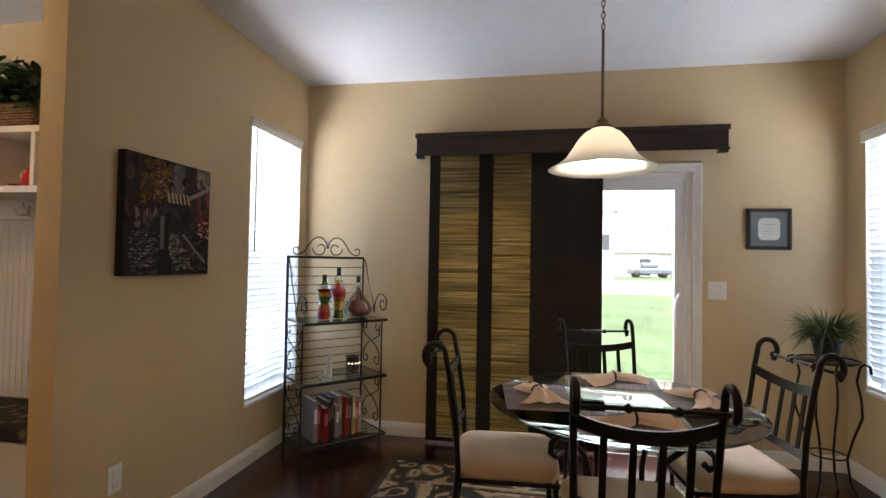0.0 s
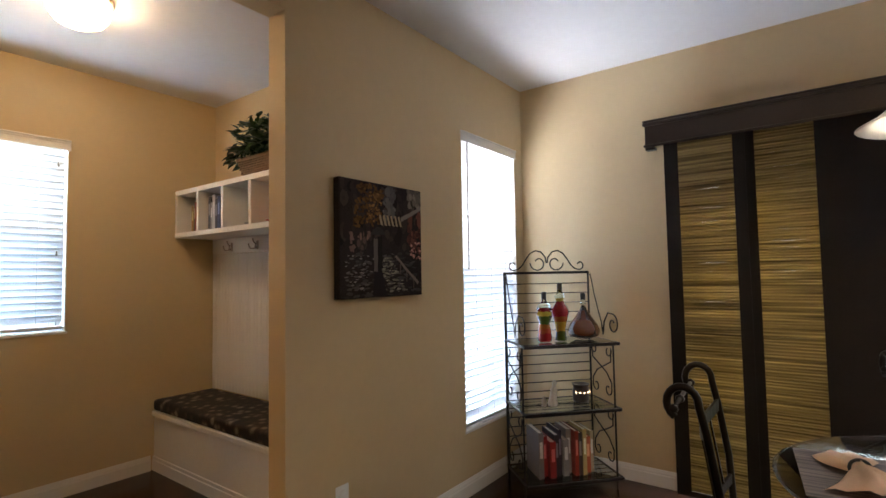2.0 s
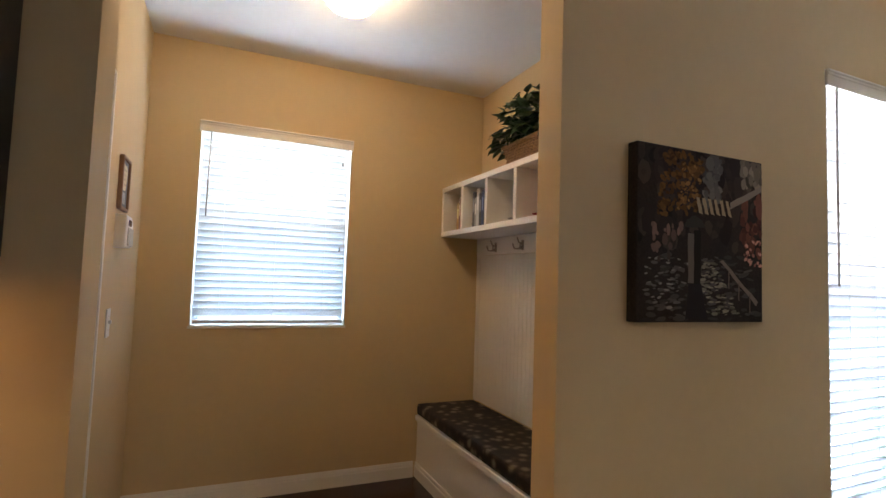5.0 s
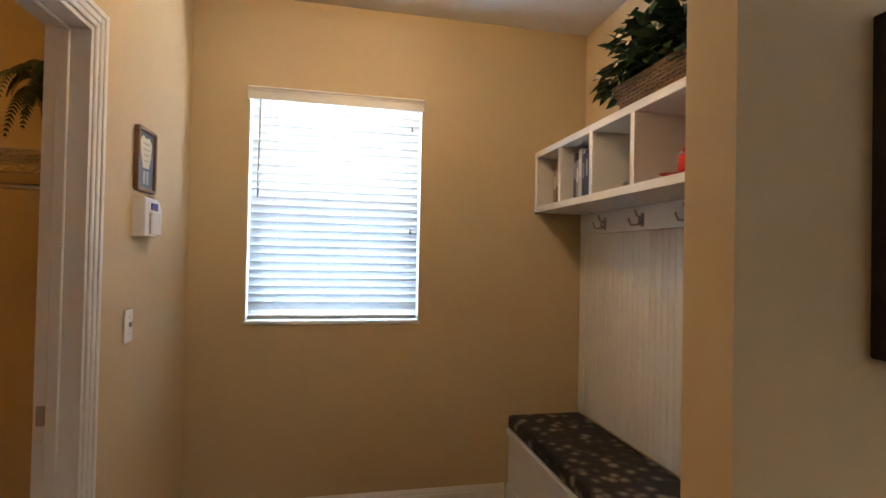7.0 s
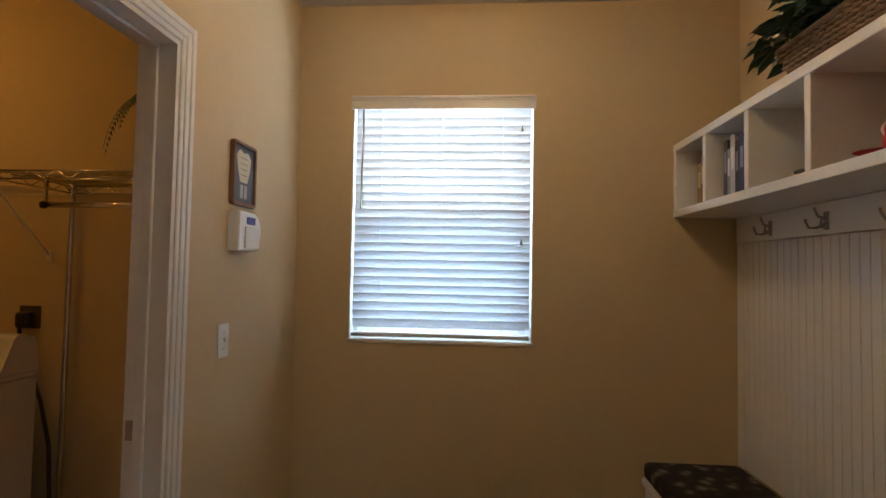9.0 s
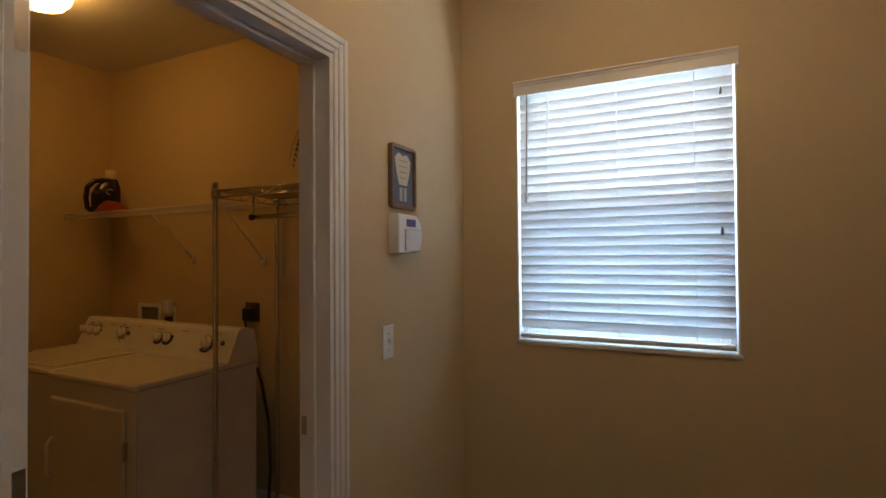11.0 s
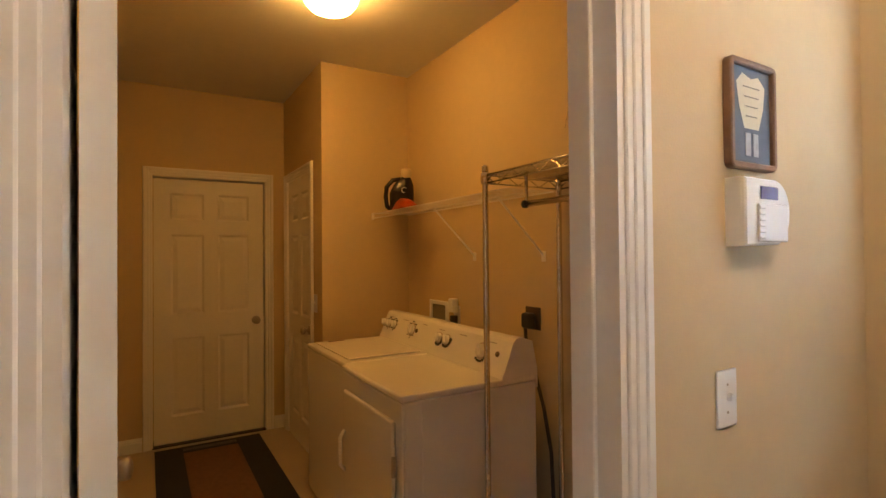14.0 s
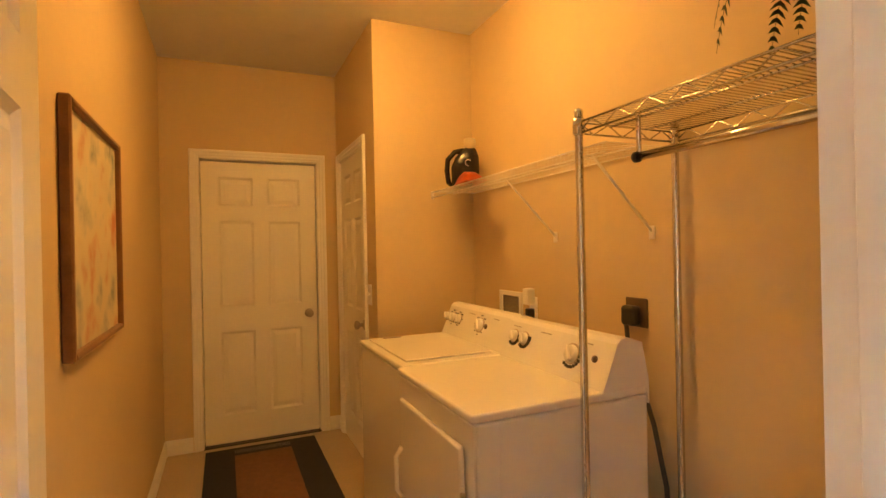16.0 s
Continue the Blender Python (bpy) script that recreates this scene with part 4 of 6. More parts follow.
def paint(name, c1, c2):
    """Thick oil paint whose colour differs from stroke to stroke."""
    m, n, l, b = _mat(name)
    ge, rp = n.new("ShaderNodeNewGeometry"), n.new("ShaderNodeValToRGB")
    rp.color_ramp.elements[0].color, rp.color_ramp.elements[1].color = tuple(2.2 * c for c in c1) + (1,), tuple(1.15 * c for c in c2) + (1,)
    l.new(ge.outputs["Random Per Island"], rp.inputs[0]); l.new(rp.outputs[0], b.inputs["Base Color"])
    b.inputs["Roughness"].default_value, b.inputs["Specular IOR Level"].default_value = 0.85, 0.2
    return m


stroke_layer = [0]


def strokes(name, count, zone, size, c1, c2, seed, flat=1.0, tilt=25):
    """Brush strokes strewn over a four-cornered zone of the canvas, in halves of its width and height."""
    rg, bm = random.Random(seed), bmesh.new()
    stroke_layer[0] += 1
    for k in range(count):
        u, v = rg.random(), rg.random()
        p = [zone[0][i] * (1 - u) * (1 - v) + zone[1][i] * u * (1 - v) + zone[2][i] * u * v + zone[3][i] * (1 - u) * v for i in (0, 1)]
        w, a = size * rg.uniform(0.5, 1.3), radians(rg.uniform(-tilt, tilt))
        h = w * flat * rg.uniform(0.5, 1.1)
        ring = []
        for j in range(7):
            t = 2 * math.pi * j / 7
            r = rg.uniform(0.75, 1.1)
            x, z = w * r * math.cos(t), h * r * math.sin(t)
            x, z = x * math.cos(a) - z * math.sin(a), x * math.sin(a) + z * math.cos(a)
            ring.append((max(-W2 + 0.004, min(W2 - 0.004, p[0] * W2 + x)), max(-H2 + 0.004, min(H2 - 0.004, p[1] * H2 + z))))
        y = -0.0424 - stroke_layer[0] * 0.0002 - k * 0.0000012
        bm.faces.new([bm.verts.new((x, y, z)) for x, z in ring])
    return tagged(part("brush_stroke", bm, paint(name, c1, tuple(min(0.6, c * 1.8) for c in c2)), pt), kind="stuff")


strokes("dusk_houses", 130, [(-0.98, -0.1), (0.98, -0.1), (0.98, 0.98), (-0.98, 0.98)], 0.026, (0.008, 0.006, 0.007), (0.035, 0.026, 0.024), 1, 1.6)
strokes("sky_gap", 40, [(0.02, 0.35), (0.25, 0.35), (0.28, 0.95), (0.0, 0.95)], 0.016, (0.030, 0.030, 0.032), (0.085, 0.080, 0.075), 2, 1.4)
strokes("dark_paving", 140, [(-0.98, -0.98), (0.98, -0.98), (0.70, -0.22), (-0.80, -0.22)], 0.024, (0.010, 0.009, 0.010), (0.050, 0.044, 0.044), 3, 0.35, 14)
strokes("wet_paving", 110, [(-0.10, -0.95), (0.62, -0.95), (0.16, -0.28), (-0.08, -0.28)], 0.014, (0.035, 0.032, 0.026), (0.17, 0.155, 0.12), 4, 0.35, 12)
strokes("pale_paving", 60, [(-0.90, -0.70), (-0.40, -0.95), (-0.18, -0.30), (-0.85, -0.25)], 0.013, (0.030, 0.027, 0.028), (0.14, 0.125, 0.12), 5, 0.4, 16)
strokes("autumn_leaves", 150, [(-0.72, 0.20), (-0.10, 0.28), (0.02, 0.92), (-0.60, 0.98)], 0.013, (0.022, 0.011, 0.006), (0.085, 0.042, 0.014), 6, 0.8, 60)
strokes("amber_leaves", 50, [(-0.42, 0.28), (-0.10, 0.34), (-0.04, 0.78), (-0.34, 0.86)], 0.010, (0.06, 0.030, 0.012), (0.16, 0.085, 0.032), 7, 0.8, 60)
strokes("lit_wall", 45, [(0.60, 0.55), (0.97, 0.68), (0.97, 0.96), (0.62, 0.96)], 0.016, (0.028, 0.024, 0.020), (0.15, 0.125, 0.10), 8, 1.5, 15)
strokes("shop_front", 40, [(0.62, -0.05), (0.97, -0.20), (0.97, 0.55), (0.62, 0.42)], 0.016, (0.018, 0.008, 0.008), (0.10, 0.038, 0.030), 9, 2.0, 10)
strokes("flowers", 24, [(0.64, -0.30), (0.95, -0.32), (0.95, 0.0), (0.66, -0.02)], 0.009, (0.09, 0.03, 0.03), (0.34, 0.17, 0.14), 10, 0.9, 60)
strokes("passing_shapes", 18, [(-0.80, -0.30), (-0.36, -0.30), (-0.36, 0.10), (-0.80, 0.10)], 0.011, (0.03, 0.022, 0.022), (0.12, 0.07, 0.06), 11, 2.2, 8)


def patch(poly, c, lift):
    """One plain painted shape with brushed edges."""
    rg = random.Random(len(poly) * 7 + int(lift * 1e5))
    out = []
    for (x0, z0), (x1, z1) in zip(poly, poly[1:] + poly[:1]):
        for k in range(5):
            t = k / 5
            out.append((x0 + (x1 - x0) * t + rg.uniform(-.006, .006), z0 + (z1 - z0) * t + rg.uniform(-.006, .006)))
    bm = bmesh.new()
    bm.faces.new([bm.verts.new((x * W2, -0.0455 - lift, z * H2)) for x, z in out])
    return part("painted_shape", bm, paint("shape_paint", c, c), pt)


patch([(0.42, 0.36), (0.97, 0.62), (0.97, 0.70), (0.42, 0.44)], (0.15, 0.13, 0.115), 0.0002)
for k in range(6):
    x = -0.12 + k * 0.095
    patch([(x + 0.03, 0.27), (x + 0.085, 0.26), (x + 0.03, 0.45), (x - 0.02, 0.45)], (0.22, 0.17, 0.115), 0.0003 + k * 0.00002)
patch([(-0.34, 0.08), (0.02, 0.10), (-0.04, 0.18), (-0.15, 0.24), (-0.28, 0.18)], (0.040, 0.036, 0.036), 0.0005)
patch([(-0.26, -0.55), (-0.17, -0.55), (-0.16, 0.02), (-0.27, 0.02)], (0.085, 0.070, 0.062), 0.0006)
patch([(-0.17, -0.58), (-0.07, -0.58), (-0.06, 0.06), (-0.17, 0.06)], (0.012, 0.010, 0.010), 0.0007)
patch([(-0.30, -0.97), (0.04, -0.97), (-0.06, -0.56), (-0.26, -0.56)], (0.014, 0.012, 0.014), 0.0008)
patch([(0.24, -0.28), (0.29, -0.26), (0.90, -0.76), (0.86, -0.80)], (0.13, 0.10, 0.085), 0.0009)
for x, z in ((0.38, -0.38), (0.55, -0.52), (0.74, -0.66)):
    patch([(x, z - 0.22), (x + 0.02, z - 0.22), (x + 0.02, z), (x, z)], (0.10, 0.075, 0.065), 0.0010)

# ---- baker's rack ----
RK = pose(-1.425, 3.515, 0, 0, 0, 48)
rk = thing("bakers_rack", -1.425, 3.515, 0, 48, "black wrought-iron baker's rack with glass shelves, set across the corner", "shelf rack")
RW, RD = 0.605, 0.33
for x in (0, RW):
    part("back_post", bx(x - 0.008, x + 0.008, -0.008, 0.008, 0, 1.36, 0.002), M_IRON, rk)
    part("front_leg", tube([(x, -RD + 0.03, 0), (x, -RD + 0.03, 0.915)], 0.006, 8), M_IRON, rk)
part("top_bar", bx(-0.008, RW + 0.008, -0.008, 0.008, 1.345, 1.362, 0.002), M_IRON, rk)
for z in (1.28, 1.215, 1.15, 1.085, 1.02, 0.965, 0.86, 0.80, 0.74, 0.68, 0.62, 0.56, 0.46, 0.40, 0.34, 0.28, 0.22, 0.16):
    part("back_rod", tube([(0, 0, z), (RW, 0, z)], 0.0035, 6), M_IRON, rk)


def in_plane(p2, origin, ux, uz=(0, 0, 1)):
    return [tuple(origin[i] + ux[i] * a + uz[i] * b for i in range(3)) for a, b in p2]


def scroll_rod(p2, origin, ux, r=0.0045, name="scroll"):
    return part(name, tube(in_plane(p2, origin, ux), r, 6), M_IRON, rk)


for sx in (-1, 1):
    o = (RW / 2, 0, 1.36)
    scroll_rod(scroll2d(0.062, 0.06, 0.022, 0.058, -330, 0, 22), o, (sx, 0, 0))
    scroll_rod([(0.004, 0.06), (0.010, 0.10), (0.040, 0.135), (0.080, 0.145), (0.120, 0.125), (0.150, 0.085), (0.175, 0.045), (0.205, 0.020)] + scroll2d(0.240, 0.045, 0.036, 0.014, 230, 520, 14), o, (sx, 0, 0))
for x in (0, RW):
    o = (x, 0, 0)
    # side curve from the top of the back post to the front of the upper shelf
    scroll_rod([(0.0, 1.33), (0.03, 1.34), (0.045, 1.30), (0.08, 1.20), (0.125, 1.10), (0.165, 1.02), (0.175, 0.96)], o, (0, -1, 0))
    scroll_rod([(0.18, 0.945), (0.20, 1.03), (0.25, 1.09), (0.31, 1.085)] + scroll2d(0.305, 1.02, 0.065, 0.018, 80, -330, 22), o, (0, -1, 0))
    for z0, z1 in ((0.545, 0.90), (0.13, 0.50)):
        h = z1 - z0
        scroll_rod(scroll2d(0.055, z1 - 0.055, 0.016, 0.042, 420, 150, 14) + [(0.03, z1 - 0.12), (0.10, z1 - h * 0.42), (0.21, z1 - h * 0.55), (0.27, z0 + 0.10)] + scroll2d(0.225, z0 + 0.055, 0.045, 0.014, 20, -310, 16), o, (0, -1, 0))
        scroll_rod(scroll2d(0.235, z1 - 0.055, 0.016, 0.042, 120, 390, 14) + [(0.265, z1 - 0.12), (0.20, z1 - h * 0.42), (0.09, z1 - h * 0.55), (0.03, z0 + 0.10)] + scroll2d(0.07, z0 + 0.055, 0.045, 0.014, 160, 490, 16), o, (0, -1, 0))
M_SGLASS = glass_mat("shelf_glass", (0.85, 0.95, 0.93), 0.0, 1.5)
SH = (0.917, 0.515, 0.10)
for z, ext in zip(SH, (0.05, 0.05, 0.05)):
    fb = bmesh.new()
    y0 = -RD - ext + 0.03
    box(fb, -0.012, RW + 0.012, y0 - 0.016, y0, z - 0.02, z, 0.003)
    box(fb, -0.012, RW + 0.012, -0.010, 0.006, z - 0.012, z, 0.002)
    box(fb, -0.012, 0.002, y0, -0.010, z - 0.012, z, 0.002); box(fb, RW - 0.002, RW + 0.012, y0, -0.010, z - 0.012, z, 0.002)
    part("shelf_frame", fb, M_IRON, rk)
    for k in range(5):
        yy = -0.03 + (y0 + 0.03) * (k + 0.5) / 5
        part("shelf_rod", tube([(0, yy, z - 0.011), (RW, yy, z - 0.011)], 0.003, 6), M_IRON, rk)
    part("glass_shelf", bx(0.003, RW - 0.003, y0 + 0.002, -0.012, z - 0.007, z - 0.001, 0.001), M_SGLASS, rk, "clear glass shelf")


def on_rack(x, y, z, rz=0):
    p = RK @ Vector((x, y, z))
    return (p.x, p.y, p.z, 48 + rz)


def layers_mat(name, cols, lo, hi, rough=0.08):
    """Coloured layers seen through glass, by height."""
    m, n, l, b = _mat(name)
    tc, sp, mr, rp, no, ad = n.new("ShaderNodeTexCoord"), n.new("ShaderNodeSeparateXYZ"), n.new("ShaderNodeMapRange"), n.new("ShaderNodeValToRGB"), n.new("ShaderNodeTexNoise"), n.new("ShaderNodeMath")
    no.inputs["Scale"].default_value = 45
    ad.operation = "MULTIPLY_ADD"; ad.inputs[1].default_value = 0.03
    mr.inputs["From Min"].default_value, mr.inputs["From Max"].default_value = lo + 0.015, hi + 0.015
    l.new(tc.outputs["Object"], sp.inputs[0]); l.new(tc.outputs["Object"], no.inputs["Vector"]); l.new(no.outputs["Fac"], ad.inputs[0]); l.new(sp.outputs[2], ad.inputs[2])
    l.new(ad.outputs[0], mr.inputs[0]); l.new(mr.outputs[0], rp.inputs[0])
    rp.color_ramp.interpolation = "CONSTANT"
    e = rp.color_ramp.elements
    for k, c in enumerate(cols):
        q = e[k] if k < 2 else e.new(k / len(cols))
        q.position, q.color = k / len(cols), (*c, 1)
    l.new(rp.outputs[0], b.inputs["Base Color"])
    b.inputs["Roughness"].default_value, b.inputs["Coat Weight"].default_value = rough, 1.0
    return m


def bottle(profile, inner, mt, neck, x, y, label):
    bx_, by_, bz_, rz = on_rack(x, y, SH[0])
    b = thing("decorative_bottle", bx_, by_, bz_, rz, label, "bottle", "bottles on the rack")
    profile, inner = [(r * 1.2, z) for r, z in profile], [(r * 1.2, z) for r, z in inner]
    top_ = inner[-1][1] + 0.003
    part("glass_neck", lathe([(r, z) for r, z in profile if z >= top_ - 0.02], 26), M_SGLASS, b)
    part("filling", lathe(inner, 26), mt, b)
    z = neck
    part("stopper", lathe([(0.013, z), (0.016, z + 0.004), (0.016, z + 0.040), (0.013, z + 0.044), (0.0, z + 0.044)], 16), M_BLACK, b, "black cork stopper")


RED, GRN, YEL, ORG = (0.25, 0.012, 0.010), (0.055, 0.07, 0.008), (0.38, 0.21, 0.02), (0.28, 0.065, 0.008)
p1 = [(0.0, 0), (0.040, 0.0), (0.043, 0.02), (0.036, 0.085), (0.030, 0.11), (0.044, 0.155), (0.044, 0.20), (0.030, 0.235), (0.014, 0.255), (0.012, 0.285), (0.0, 0.285)]
bottle(p1, [(max(r - 0.004, 0), z + (0.004 if z < 0.2 else -0.02)) for r, z in p1[:8]] + [(0.0, 0.216)], layers_mat("pepper_layers", (RED, RED, (0.30, 0.04, 0.01), ORG, GRN, GRN, YEL, RED), 0, 0.22), 0.272, 0.19, -0.205, "figure-waisted glass bottle of layered red and yellow peppers")
p2 = [(0.0, 0), (0.036, 0.0), (0.032, 0.02), (0.030, 0.07), (0.038, 0.12), (0.050, 0.175), (0.048, 0.215), (0.030, 0.25), (0.024, 0.27), (0.028, 0.285), (0.016, 0.30), (0.011, 0.335), (0.0, 0.335)]
bottle(p2, [(max(r - 0.004, 0), z + (0.004 if z < 0.2 else -0.012)) for r, z in p2[:10]] + [(0.0, 0.274)], layers_mat("vegetable_layers", (GRN, GRN, YEL, YEL, ORG, RED, RED, RED, YEL), 0, 0.28), 0.325, 0.305, -0.19, "tall vase-shaped glass bottle of layered preserved vegetables")
p3 = [(0.0, 0), (0.050, 0.0), (0.085, 0.02), (0.092, 0.045), (0.080, 0.09), (0.052, 0.145), (0.026, 0.195), (0.014, 0.225), (0.012, 0.265), (0.0, 0.265)]
bottle(p3, [(max(r - 0.005, 0), z + (0.005 if z < 0.1 else -0.006)) for r, z in p3[:8]] + [(0.0, 0.22)], layers_mat("amber_layers", ((0.075, 0.018, 0.005), (0.085, 0.022, 0.006), (0.07, 0.016, 0.005), (0.05, 0.010, 0.004)), 0, 0.25), 0.255, 0.485, -0.15, "teardrop glass bottle of amber oil and herbs")

fx, fy, fz, frz = on_rack(0.235, -0.19, SH[1])
fg = tagged(part("figurine", lathe([(0.0, 0), (0.030, 0.0), (0.032, 0.01), (0.024, 0.05), (0.020, 0.08), (0.022, 0.10), (0.010, 0.118), (0.014, 0.132), (0.016, 0.146), (0.010, 0.160), (0.0, 0.163)], 16), plain("cream_ceramic", (0.55, 0.47, 0.36), 0.35, var=0.15, scale=30)), "small cream ceramic figurine with a dark top", "figurine")
fg.matrix_basis = pose(fx, fy, fz, 6, 4, frz)
fx, fy, fz, frz = on_rack(0.175, -0.20, SH[1])
f2 = tagged(part("figurine", lathe([(0.0, 0), (0.016, 0.0), (0.014, 0.03), (0.010, 0.05), (0.006, 0.06), (0.0, 0.062)], 12), plain("tan_ceramic", (0.42, 0.34, 0.25), 0.4, var=0.15, scale=30)), "tiny tan ceramic figurine beside the cream one", "figurine")
f2.matrix_basis = pose(fx, fy, fz, 0, 0, frz)
jx, jy, jz, jr = on_rack(0.45, -0.15, SH[1])
jar = thing("candle_jar", jx, jy, jz, jr, "dark brown candle warmer jar with lit slots", "candle jar")
part("jar", lathe([(0.0, 0), (0.046, 0.0), (0.052, 0.02), (0.052, 0.075), (0.046, 0.09), (0.050, 0.105), (0.056, 0.115), (0.050, 0.113), (0.0, 0.10)], 24), plain("brown_ceramic", (0.035, 0.022, 0.018), 0.3, var=0.3, scale=20), jar)
for k in range(5):
    a = radians(-150 + 30 * k)
    gl = lathe([(0.0, -0.006), (0.006, 0), (0.0, 0.006)], 8, at=(0.0525 * math.cos(a), 0.0525 * math.sin(a), 0.066))
    part("glowing_slot", gl, glow_mat("slot_glow", (1.0, 0.75, 0.45), 4.0), jar)


def book(x, y, z, rz, w, d, h, col, lean=0, group="books on the rack", label=""):
    b = thing("book", x, y, z, rz, label or "hardback book standing among others", "book", group)
    cv = bx(-w / 2, -w / 2 + 0.003, -d, 0, 0, h)
    box(cv, w / 2 - 0.003, w / 2, -d, 0, 0, h)
    box(cv, -w / 2 + 0.003, w / 2 - 0.003, -d, -d + 0.003, 0, h)
    part("cover", cv, plain("book_cover", col, 0.45, var=0.15, scale=25), b)
    part("pages", bx(-w / 2 + 0.003, w / 2 - 0.003, -d + 0.003, -0.006, 0.004, h - 0.004), plain("paper", (0.62, 0.57, 0.48), 0.9, var=0.1, scale=80), b)
    part("spine_title", bx(-w * 0.28, w * 0.28, -d - 0.0008, -d + 0.0002, h * 0.45, h * 0.80), plain("spine_ink", tuple(min(0.7, c * 3 + 0.12) for c in col), 0.5), b)
    if lean:
        b.matrix_basis = b.matrix_basis @ pose(0, 0, 0, 0, lean, 0)
    return b


x = 0.10
rg = random.Random(5)
cols = [((0.20, 0.19, 0.19), "grey-white"), ((0.30, 0.02, 0.02), "red"), ((0.28, 0.02, 0.02), "red"), ((0.04, 0.03, 0.04), "black"), ((0.05, 0.04, 0.06), "black"), ((0.26, 0.25, 0.25), "pale grey"), ((0.30, 0.26, 0.24), "grey"), ((0.28, 0.03, 0.02), "red"), ((0.06, 0.05, 0.05), "black"), ((0.40, 0.30, 0.12), "tan"), ((0.34, 0.07, 0.02), "brick red"), ((0.34, 0.29, 0.20), "cream")]
for col, nm in cols:
    w = rg.uniform(0.020, 0.040)
    bx_, by_, bz_, brz = on_rack(x + w / 2, -0.055 - rg.uniform(0, 0.02), SH[2])
    book(bx_, by_, bz_, brz, w, rg.uniform(0.17, 0.22), rg.uniform(0.21, 0.28), col, label="%s hardback book standing on the bottom rack shelf" % nm)
    x += w + 0.002

# plant stand and plant
ps = thing("plant_stand", 2.004, 3.537, 0, 0, "dark wrought-iron plant stand with curved legs", "plant stand")
part("top_plate", lathe([(0.0, 0.785), (0.135, 0.785), (0.140, 0.792), (0.135, 0.80), (0.0, 0.80)], 32), M_IRON, ps)
part("ring", tube([(0.155 * math.cos(2 * math.pi * k / 30), 0.155 * math.sin(2 * math.pi * k / 30), 0.80) for k in range(30)], 0.006, 6, closed=True), M_IRON, ps)
part("lower_ring", tube([(0.095 * math.cos(2 * math.pi * k / 24), 0.095 * math.sin(2 * math.pi * k / 24), 0.25) for k in range(24)], 0.005, 6, closed=True), M_IRON, ps)
for k in range(4):
    a = radians(45 + 90 * k)
    pr = [(0.205, 0.75), (0.20, 0.79), (0.175, 0.80), (0.155, 0.78), (0.14, 0.70), (0.16, 0.60), (0.165, 0.50), (0.12, 0.36), (0.095, 0.25), (0.11, 0.12), (0.17, 0.0)]
    part("leg", tube([(r * math.cos(a), r * math.sin(a), z) for r, z in pr], 0.007, 8), M_IRON, ps)
pp = thing("potted_plant", 2.004, 3.537, 0.80, 0, "bushy green grass plant in a dark pot on the iron stand", "plant")
part("pot", lathe([(0.0, 0), (0.055, 0), (0.075, 0.10), (0.082, 0.105), (0.080, 0.118), (0.070, 0.115), (0.0, 0.10)], 24), plain("dark_pot", (0.025, 0.022, 0.02), 0.4, var=0.2), pp)


def leaf_blade(bm, base, direction, up, length, width, droop, n=6):
    """A tapering curved blade."""
    d = Vector(direction).normalized()
    side = d.cross(Vector((0, 0, 1))).normalized()
    prev = None
    for k in range(n + 1):
        t = k / n
        c = Vector(base) + d * length * t * (0.55 + 0.45 * t) + Vector((0, 0, up * length * t - droop * length * t * t))
        w = width * (1 - t) ** 0.7 * (0.5 + 1.5 * min(t * 3, 0.5))
        q = (bm.verts.new(c - side * w), bm.verts.new(c + Vector((0, 0, w * 0.5))), bm.verts.new(c + side * w))
        if prev:
            bm.faces.new((prev[0], prev[1], q[1], q[0])); bm.faces.new((prev[1], prev[2], q[2], q[1]))
        prev = q


bl, rg = bmesh.new(), random.Random(11)
for k in range(420):
    a, lean = rg.uniform(0, 2 * math.pi), rg.uniform(0.15, 1.0)
    leaf_blade(bl, (0.03 * math.cos(a), 0.03 * math.sin(a), 0.10), (math.cos(a), math.sin(a), 0.0), rg.uniform(1.0, 1.6), rg.uniform(0.14, 0.24) * (0.7 + 0.3 * lean), 0.0055, rg.uniform(0.7, 2.0) * lean)
part("leaves", bl, M_LEAF, pp)

# ---- kitchen edge ----
uc = thing("upper_cabinet", -1.44, 0.135, 1.37, 0, "dark espresso wall cabinet beside the mudroom opening", "cabinet")
part("body", bx(0.001, 0.31, -0.44, 0.46, 0, 0.92, 0.002), M_ESPRESSO, uc)
dr = part("door", bx(0.312, 0.332, -0.435, 0.455, 0.005, 0.915, 0.003), M_ESPRESSO, uc)
part("handle", tube([(0.334, 0.40, 0.06), (0.36, 0.40, 0.07), (0.36, 0.40, 0.16), (0.334, 0.40, 0.17)], 0.005, 8), M_NICKEL, dr)
bc = thing("base_cabinet", -1.44, 0.18, 0, 0, "dark espresso base cabinet along the kitchen wall", "cabinet")
part("body", bx(0.001, 0.58, -0.44, 0.40, 0.10, 0.86, 0.002), M_ESPRESSO, bc)
part("toe_kick", bx(0.001, 0.52, -0.44, 0.40, 0, 0.10), M_ESPRESSO, bc)
dr = part("door", bx(0.582, 0.602, -0.435, 0.395, 0.11, 0.85, 0.003), M_ESPRESSO, bc)
part("handle", tube([(0.604, 0.34, 0.68), (0.63, 0.34, 0.69), (0.63, 0.34, 0.78), (0.604, 0.34, 0.79)], 0.005, 8), M_NICKEL, dr)
